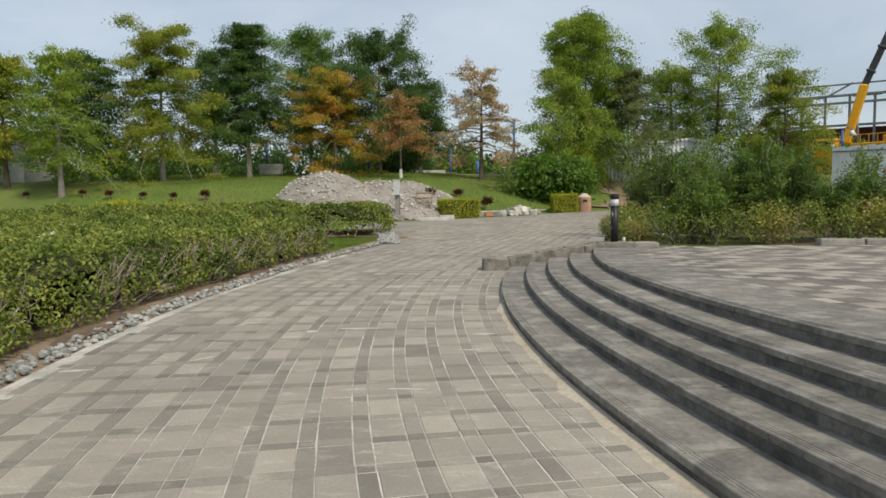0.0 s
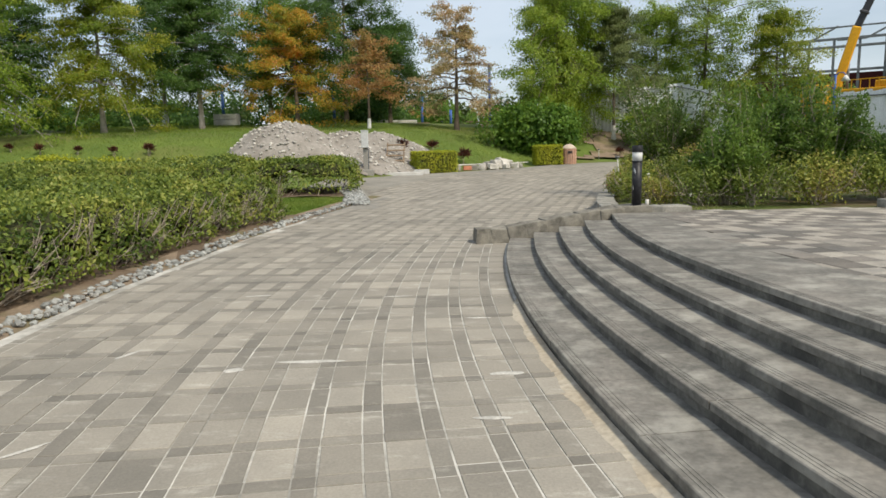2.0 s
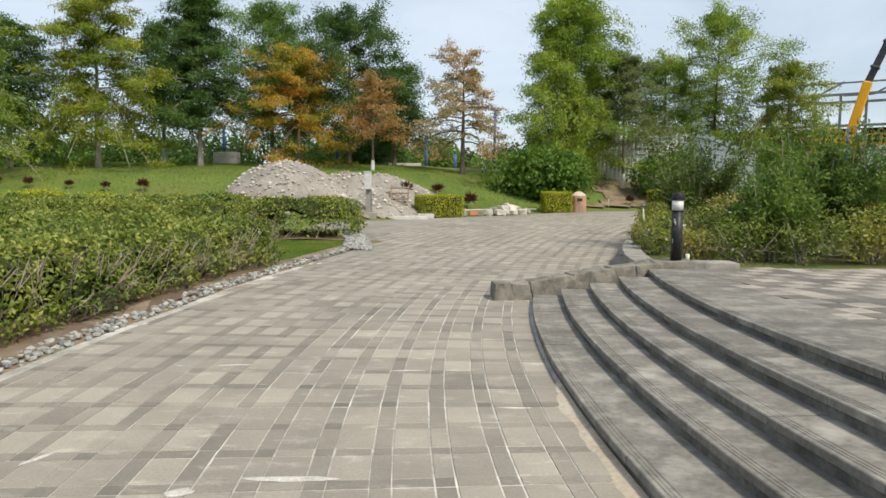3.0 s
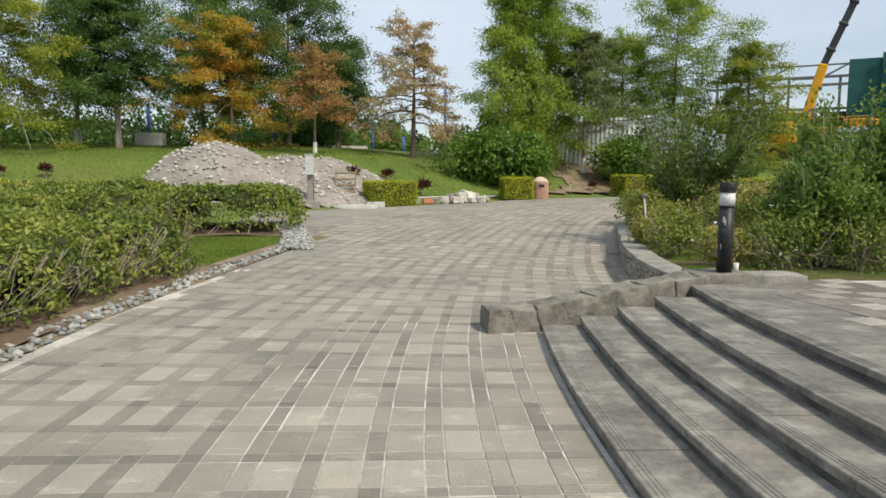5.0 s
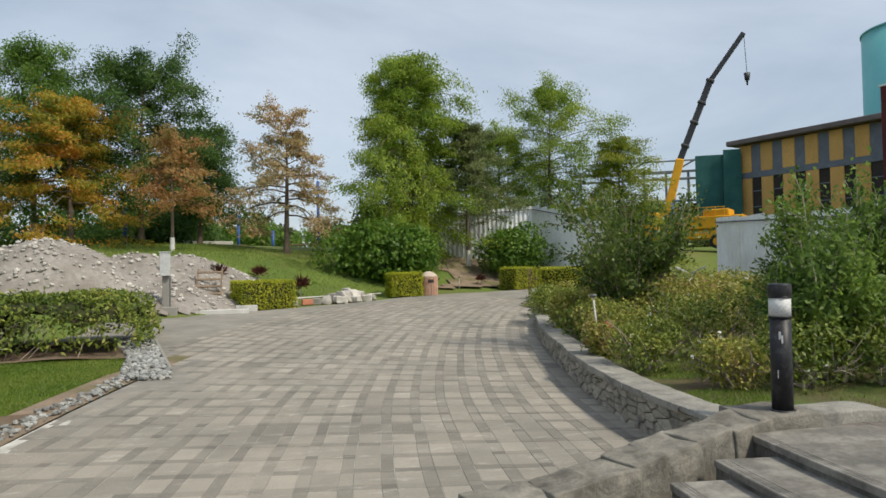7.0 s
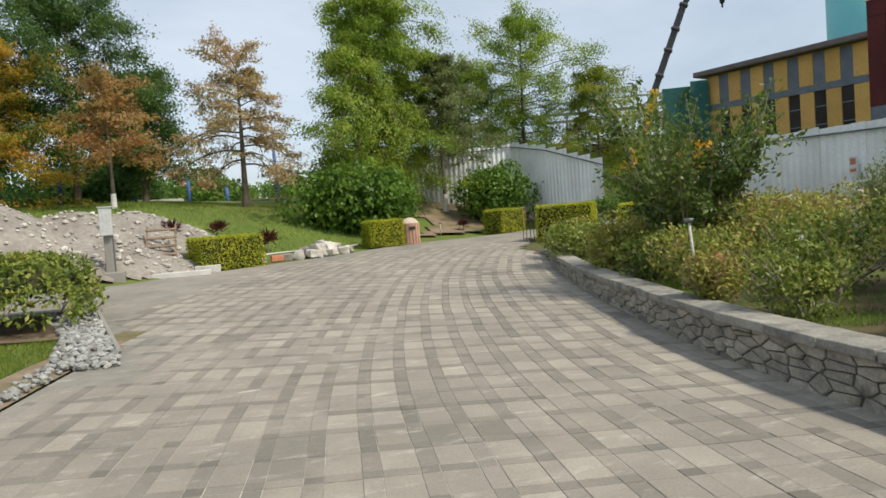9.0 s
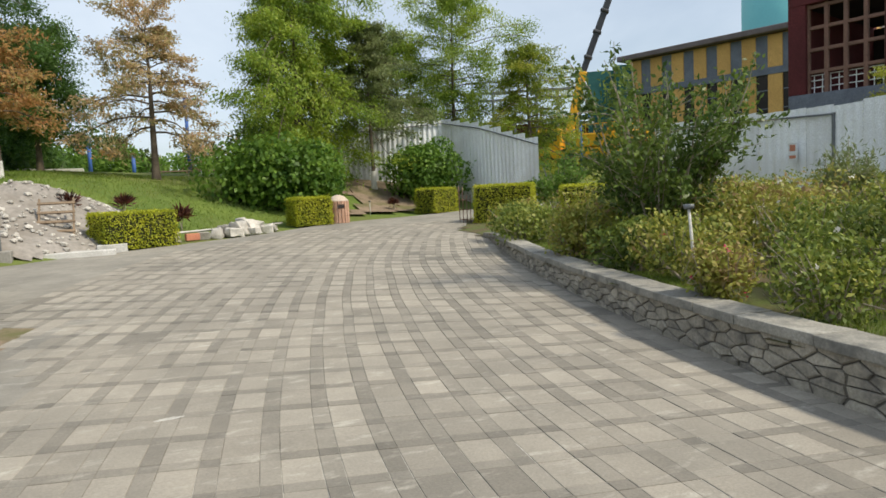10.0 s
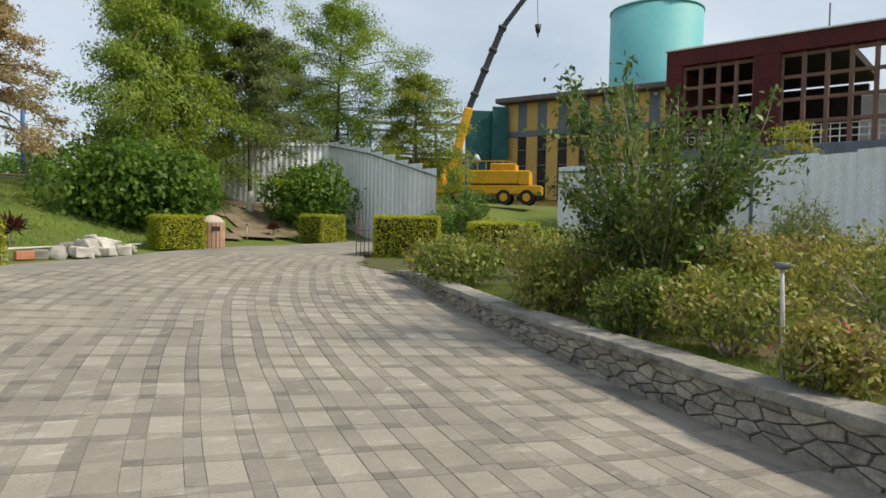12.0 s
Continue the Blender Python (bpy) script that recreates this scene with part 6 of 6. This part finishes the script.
foot, y_top, elbow, tip = (Vector(p) - cb for p in ((28.5, 55.9, 5.4), (29.5, 55.3, 9.9), (31.4, 54.0, 15.7), (33.3, 52.5, 19.0)))
beam("boom_base", foot, y_top, 0.62, "yellow", crane)
beam("boom_section", y_top - (y_top - foot) * 0.02, elbow, 0.46, "boom", crane)
beam("boom_tip", elbow, tip, 0.34, "boom", crane)
for q in (0.15, 0.45, 0.7, 0.98):
    p = y_top + (elbow - y_top) * q
    beam("boom_collar", p, p + (elbow - y_top).normalized() * 0.25, 0.62, "boom", crane)
hook_at = Vector((33.4, 52.4, 15.9)) - cb
beam("hoist_rope", tip, hook_at, 0.04, "boom", crane)
cyl_part("hook_block", hook_at - Vector((0, 0, 0.5)), 0.55, 0.16, 0.24, "boom", crane, 12)
cyl_part("hook", hook_at - Vector((0, 0, 0.85)), 0.36, 0.05, 0.09, "boom", crane, 8)
cyl_part("jack", Vector((0.6, 0.3, 1.5)), 3.6, 0.12, 0.1, "steel", crane, 10)

slamp = thing("street_lamp", (25.6, 50.4, lz(25.6, 50.4)), "blue street lamp with two bell-shaped white shades", "street lamp")
cyl_part("pole", (0, 0, -0.1), 3.7, 0.11, 0.08, "blue", slamp, 14)
for sg, zz in ((1, 3.6), (-1, 2.7)):
    dx, dy = sg * 0.62 * 0.8, sg * 0.62 * -0.6
    v, f = tube([(0, 0, zz - 0.1), (dx * 0.3, dy * 0.3, zz + 0.12), (dx * 0.75, dy * 0.75, zz + 0.12), (dx, dy, zz - 0.08)], [0.04] * 4, 8)
    raw("arm", v, f, "blue", slamp, smooth=True)
    cyl_part("shade", (dx, dy, zz - 0.45), 0.38, 0.30, 0.07, "plastic_white", slamp, 16)

# posts, benches and white blocks on the terrace
for x, y, h in ((2.3, 60.5, 5.2), (-3.4, 60.0, 2.6), (-1.0, 60.5, 1.5), (-9.2, 51.5, 3.2), (-17.5, 52, 3.0)):
    e = thing("blue_post", (x, y, lz(x, y)), "tall blue painted metal post on the terrace", "post", "blue posts")
    cyl_part("post", (0, 0, -0.1), h + 0.1, 0.11, 0.11, "blue", e, 12)
    cyl_part("base_plate", (0, 0, 0), 0.04, 0.2, 0.2, "steel", e, 12)
for x, y, w in ((-4.6, 60.0, 3.6), (2.0, 59.5, 3.4)):
    e = thing("bench", (x, y, lz(x, y)), "low yellowish bench on the far terrace", "bench", "terrace benches")
    box_part("seat", (-w / 2, -0.2, 0.38), (w / 2, 0.2, 0.46), "wood", e, 0.01)
    for dx in (-w / 2 + 0.3, w / 2 - 0.35):
        box_part("leg", (dx, -0.15, -0.05), (dx + 0.1, 0.15, 0.38), "wood", e, 0.01)
for x, y, w, h in ((-15.0, 45.6, 1.5, 0.75), (-6.2, 53.5, 1.6, 0.5), (-4.3, 53.8, 1.8, 0.45)):
    e = thing("white_block", (x, y, lz(x, y)), "stack of white blocks under the trees", "stone block", "white blocks")
    for k in range(2):
        box_part("block", (-w / 2, -0.35, k * h / 2), (w / 2, 0.35, (k + 1) * h / 2 - 0.01), "slab", e, 0.02)
shed = thing("far_shed", (-31.5, 41.0, lz(-31.5, 41)), "pale shed wall beyond the trees", "shed")
box_part("wall", (-4, -2, -0.2), (3, 2, 2.9), "pale_wall", shed, 0.03)
box_part("roof", (-4.3, -2.3, 2.9), (3.3, 2.3, 3.1), "roof_edge", shed, 0.03)


# far woods that close the view
def woods(name, x0, x1, y0, y1, base, top, count, leaf, size, label, seed):
    r = np.random.default_rng(seed)
    nb = int((x1 - x0) / 1.6)
    cx, cy = r.uniform(x0, x1, nb), r.uniform(y0, y1, nb)
    ch = r.uniform(0.45, 1.0, nb) * (top - base)
    cr = r.uniform(1.3, 2.4, nb)
    k = r.integers(0, nb, count)
    d = unit(r.normal(size=(count, 3)))
    q = r.uniform(0.55, 1.05, count)
    p = np.stack([cx[k] + d[:, 0] * cr[k] * q, cy[k] + d[:, 1] * cr[k] * q, base + ch[k] * 0.5 + d[:, 2] * ch[k] * 0.55 * q], -1)
    p[:, 2] = np.maximum(p[:, 2], base)
    ob = quads(name, leaf_quads(p, size, size * 0.55), leaf)
    return tagged(ob, label, "woods", kind="stuff")


woods("far_woods", -10, 13, 61.5, 66, 2.6, 6.0, 20000, "leaf_green", 0.36, "green thicket beyond the benches", 12)
woods("far_woods", -60, 12, 66, 76, 2.6, 8.0, 46000, "woods", 0.42, "dense green woods beyond the terrace", 3)
woods("far_woods", -48, -5, 53, 58, 2.8, 6.4, 26000, "leaf_dark", 0.34, "shady undergrowth beneath the park trees", 4)
woods("far_woods", -60, -24, 38, 52, 2.0, 7.2, 16000, "leaf_green", 0.32, "green trees at the edge of the park", 5)
woods("far_woods", 8, 30, 57, 64, 2.6, 7.0, 14000, "leaf_green", 0.36, "green trees behind the fence", 6)
woods("far_woods", 14, 45, 64, 76, 2.0, 6.0, 9000, "woods", 0.4, "low green trees behind the crane", 8)

# ---- grass blades where the lawn comes near ----
def blades(name, n_, sample, zf, h, label):
    pts = np.array([sample() for _ in range(n_)])
    z = np.array([zf(x, y) for x, y in pts])
    p = np.stack([pts[:, 0], pts[:, 1], z + h * 0.45], -1)
    ob = quads(name, leaf_quads(p, h * 1.1, h * 0.16, np.array((0, 0, 1.6)), 0.55, 0.0), "blade")
    return tagged(ob, label, "grass", kind="stuff")


grnd = random.Random(9)


def patch_spot():
    while True:
        x, y = grnd.uniform(-8, -2.6), grnd.uniform(16.5, 24.4)
        r = math.hypot(CX - x, y - CY)
        if r > outer_r(y) + 0.35 and hedge_front_d(x, y) < 0.1 and hedge_back_d(x, y) < 0.1 and x < -2.9 - 0.15 * (y - 20):
            return x, y


def bed_spot():
    while True:
        y = grnd.uniform(14.3, 29)
        x = wall_x(y) + 0.3 + abs(grnd.gauss(0, 0.8))
        if noise.noise(Vector((x * 0.9, y * 0.9, 4))) > -0.12:
            return x, y


def bank_spot():
    while True:
        x, y = grnd.uniform(-22, 4), grnd.uniform(29, 46)
        z = lz(x, y)
        if z > 0.75 and heap_z(x, y) < z:
            return x, y


blades("grass", 30000, patch_spot, lambda x, y: lz(x, y) - 0.05, 0.06, "short green grass between the hedges")
blades("grass", 16000, bed_spot, lambda x, y: sz(x, y), 0.05, "short grass in the planting bed")
blades("grass", 42000, bank_spot, lambda x, y: lz(x, y), 0.10, "mown grass on the bank")

# ---- pebbles along the lane ----
edging = thing("pebble_edging", (0, 0, 0), "strip of loose pale river pebbles along the lane", "pebbles", kind="structure")
v, f = [], []
for i, s in enumerate(np.arange(-18, 12.2, 0.3)):
    yy = arc(31.9, s)[1]
    for r_, z in ((outer_r(yy) - 0.01, -0.008), (outer_r(yy) + 0.2, 0.0), (outer_r(yy) + 0.62, 0.016)):
        x, y = arc(r_, s)
        v.append((x, y, float(path_z(y)) + z))
    if i:
        a = (i - 1) * 3
        f += [(a, a + 3, a + 4, a + 1), (a + 1, a + 4, a + 5, a + 2)]
raw("gravel_bed", v, f, "dirt", edging, "dry sandy earth under the pebbles")
prnd = random.Random(13)
spots = []
s = -16.0
while s < 11.6:
    x, y = arc(31.9, s)
    for _ in range(4):
        rr = outer_r(y) + prnd.uniform(0.0, 0.36)
        px, py = arc(rr, s + prnd.uniform(-0.06, 0.06))
        if py < 21.6:
            spots.append((px, py, float(path_z(py)) + prnd.uniform(-0.015, 0.02), prnd.uniform(0.05, 0.13)))
    s += 0.085
spots.sort(key=lambda p: abs(p[1] - 11.0))
put_stones(edging, spots, "pebble", 0.62, 51, "pebble", 300)
stone_bed = thing("stone_bed", (0, 0, 0), "triangular bed of loose grey stones with a low edge board", "stone bed", kind="structure")
spots = []
while len(spots) < 620:
    y = prnd.uniform(20.9, 26.2)
    xr = np.interp(y, [20.9, 22, 26.2], [-2.3, -2.5, -3.45])
    xl = np.interp(y, [20.9, 21.6, 23.6, 26.2], [-2.9, -3.2, -3.45, -4.4])
    spots.append((prnd.uniform(xl, xr), y, float(path_z(y)) + 0.03 * prnd.random(), prnd.uniform(0.07, 0.16)))
put_stones(stone_bed, spots, "pebble", 0.6, 61, "stone", 280)
ex, ey = -3.42 + 2.42, 26.15 - 21.7
em = Matrix.Translation((-2.42, 21.7, float(path_z(21.7)))) @ Matrix.Rotation(math.atan2(ey, ex), 4, "Z") @ Matrix.Rotation(-math.atan2(float(path_z(26.15) - path_z(21.7)), math.hypot(ex, ey)), 4, "Y")
box_part("edge_board", (0, -0.03, -0.10), (math.hypot(ex, ey), 0.03, 0.075), "concrete", stone_bed, 0.008, em)

# ---- dirt washed to the foot of the steps, mortar spilt on the paving ----
def drift(name, s0, s1, r_in, width, material, label):
    v, f = [], []
    n_ = int((s1 - s0) / 0.08)
    for i in range(n_ + 1):
        s = s0 + (s1 - s0) * i / n_
        w = width * (0.45 + 0.75 * abs(noise.noise(Vector((s * 1.4, 2, 0))))) * min(1, i / 6, (n_ - i) / 6) + 0.015
        for k, (q, z) in enumerate(((0, 0.018), (0.4, 0.012), (1.0, -0.004))):
            x, y = arc(r_in + w * q + (0.03 * noise.noise(Vector((s * 6, k, 0))) if k else 0), s)
            v.append((x, y, float(path_z(y)) + z))
    for i in range(n_):
        for k in range(2):
            a = i * 3 + k
            f.append((a, a + 3, a + 4, a + 1))
    return tagged(raw(name, v, f, material, smooth=True), label, "dirt", kind="structure")


drift("dirt_drift", -8.4, -1.0, 26.995, 0.20, "drift", "sandy orange dirt washed along the foot of the steps")
CHIPS = [(-1.27, 6.78, 0.10, 0.07, 0.3), (-0.72, 6.98, 0.36, 0.05, 0.05), (0.79, 6.67, 0.17, 0.055, 0.1), (0.66, 5.85, 0.16, 0.04, 0.0), (-2.3, 7.2, 0.18, 0.035, 1.2), (-2.0, 5.4, 0.2, 0.03, 0.9), (-3.0, 4.9, 0.2, 0.045, 0.3),
         (0.9, 9.6, 0.12, 0.03, 0.2), (-2.6, 21.2, 0.10, 0.07, 0.4), (-0.9, 18.9, 0.16, 0.05, 0.1), (0.6, 8.3, 0.15, 0.03, 0.0), (-0.3, 9.3, 0.22, 0.025, 0.1), (0.2, 4.4, 0.24, 0.025, 0.0), (-1.9, 9.4, 0.2, 0.03, 0.2)]
for i, (x, y, a, b, tn_) in enumerate(CHIPS):
    e = thing("mortar_patch", (x, y, float(path_z(y)) - 0.004), "thin spill of white mortar on the paving", "mortar patch", "mortar spills")
    a, b = a * 0.8, b * 0.7
    v = [(0, 0, 0.010)]
    for k in range(11):
        q = 2 * math.pi * k / 11
        r_ = 1 + 0.45 * noise.noise(Vector((k * 1.7, i * 3.1, 0)))
        v.append((math.cos(q) * a * r_ * math.cos(tn_) - math.sin(q) * b * r_ * math.sin(tn_), math.cos(q) * a * r_ * math.sin(tn_) + math.sin(q) * b * r_ * math.cos(tn_), 0.005))
    raw("patch", v, [(0, 1 + k, 1 + (k + 1) % 11) for k in range(11)], "spill", e)

# ---- paving blocks, last ----
def slab_mesh(corners, top, drop=0.03, ch=0.006):
    """A block from four corner places (x, y) about its own origin: 4 bevel and 4 side faces and a top."""
    c = np.mean(corners, axis=0)
    v = []
    for x, y in corners:
        v.append((x, y, top(x, y) - drop))
    for x, y in corners:
        v.append((x, y, top(x, y) - ch))
    for x, y in corners:
        q = c + (np.array((x, y)) - c) * (1 - 2 * ch / 0.25)
        v.append((q[0], q[1], top(x, y)))
    f = [(8, 9, 10, 11)]
    for r_ in (0, 4):
        for i in range(4):
            a, b = r_ + i, r_ + (i + 1) % 4
            f.append((a, b, b + 4, a + 4))
    return v, f


lane = thing("road_paving", (0, 0, 0), "lane paved with wide light and narrow dark concrete blocks in arcs", "road", kind="structure")
RP, SP = 0.3575, 0.474                  # repeat across the arcs and along them
R0, S0 = 28.328, -5.08                  # where a narrow course begins
JT = 0.0042
brnd = random.Random(17)
rest = {"paver_light": ([], []), "paver_mid": ([], []), "paver_dark": ([], [])}
near_count = 0
for ci in range(-14, 14):
    for part_c, (ra, rb) in enumerate(((R0 + ci * RP, R0 + ci * RP + 0.122), (R0 + ci * RP + 0.122, R0 + (ci + 1) * RP))):
        for ri in range(-26, 72):
            for part_r, (sa, sb) in enumerate(((S0 + ri * SP, S0 + ri * SP + 0.115), (S0 + ri * SP + 0.115, S0 + (ri + 1) * SP))):
                rm, sm = (ra + rb) / 2, (sa + sb) / 2
                x, y = lane_arc(rm, sm)
                rr = math.hypot(CX - x, y - CY)
                if y < -5 or y > min(29.3 + 0.85 * (x + 2.8), 35.5):
                    continue
                if y < 13.35 and rr < 27.06:
                    continue
                if y >= 13.35 and y < 29.6 and x > wall_x(y) - 0.02:
                    continue
                if y < 14.2 and y > 13.3 and x > 0.8:
                    continue
                if (y < 21 and rr > outer_r(y) - 0.15) or (y > 20 and x < road_left(y) + 0.22):
                    continue
                if y > 27.0 and x > road_right(y) - 0.1:
                    continue
                dz = brnd.uniform(-0.0025, 0.0025)
                kind = "paver_light" if part_c and part_r else ("paver_mid" if part_c or part_r else "paver_dark")
                if kind == "paver_light" and brnd.random() < 0.07:
                    kind = "paver_mid"
                wide_ = 1.35 if rr < 29.3 and y < 14 else (1.0 if y < 9 else 0.45)
                jr = JT * wide_ * brnd.uniform(0.5, 1.5)
                js = JT * wide_ * brnd.uniform(0.5, 1.5)
                cs = [np.array(lane_arc(r, s)) for r, s in ((ra + jr, sa + js), (ra + jr, sb - js), (rb - jr, sb - js), (rb - jr, sa + js))][::-1]
                top = lambda px, py: float(path_z(py)) + dz
                v, f = slab_mesh(cs, top, 0.03, 0.003)
                if near_count < 300 and 3.5 < y < 12.5 and rm < 30.0 and (part_c and part_r):
                    near_count += 1
                    raw("paving_block", v, f, kind, lane)
                else:
                    V, F = rest[kind]
                    o = len(V)
                    V += v
                    F += [tuple(i + o for i in q) for q in f]
for kind, (V, F) in rest.items():
    ob = raw("paving_blocks", V, F, kind, lane)
    ob["kind"] = "stuff"

# square tiles of the plaza, light ones set in a dark ground
plz = thing("pavement_tiles", (0, 0, 0), "plaza floor of light and dark square tiles", "pavement", kind="structure")
rest = {"plaza_light": ([], []), "plaza_dark": ([], [])}
count = 0
tn = radians(8)
for i in range(-6, 52):
    for j in range(-46, 44):
        u, w = i * 0.315, j * 0.315
        x = 4.0 + u * math.cos(tn) - w * math.sin(tn)
        y = 7.0 + u * math.sin(tn) + w * math.cos(tn)
        if not plaza_inside(x, y) or y < -9 or x > 19:
            continue
        kind = "plaza_light" if ((i + j) % 2 == 0 and brnd.random() < 0.8) or brnd.random() < 0.1 else "plaza_dark"
        dz = brnd.uniform(-0.002, 0.002)
        cs = []
        for a, b in ((-1, -1), (1, -1), (1, 1), (-1, 1)):
            du, dw = a * 0.153, b * 0.153
            cs.append(np.array((x + du * math.cos(tn) - dw * math.sin(tn), y + du * math.sin(tn) + dw * math.cos(tn))))
        v, f = slab_mesh(cs, lambda px, py: float(plaza_z(px, py)) - 0.003 + dz, 0.03, 0.004)
        if count < 200 and x < 8 and y > 7:
            count += 1
            raw("tile", v, f, kind, plz)
        else:
            V, F = rest[kind]
            o = len(V)
            V += v
            F += [tuple(k + o for k in q) for q in f]
for kind, (V, F) in rest.items():
    ob = raw("tiles", V, F, kind, plz)
    ob["kind"] = "stuff"
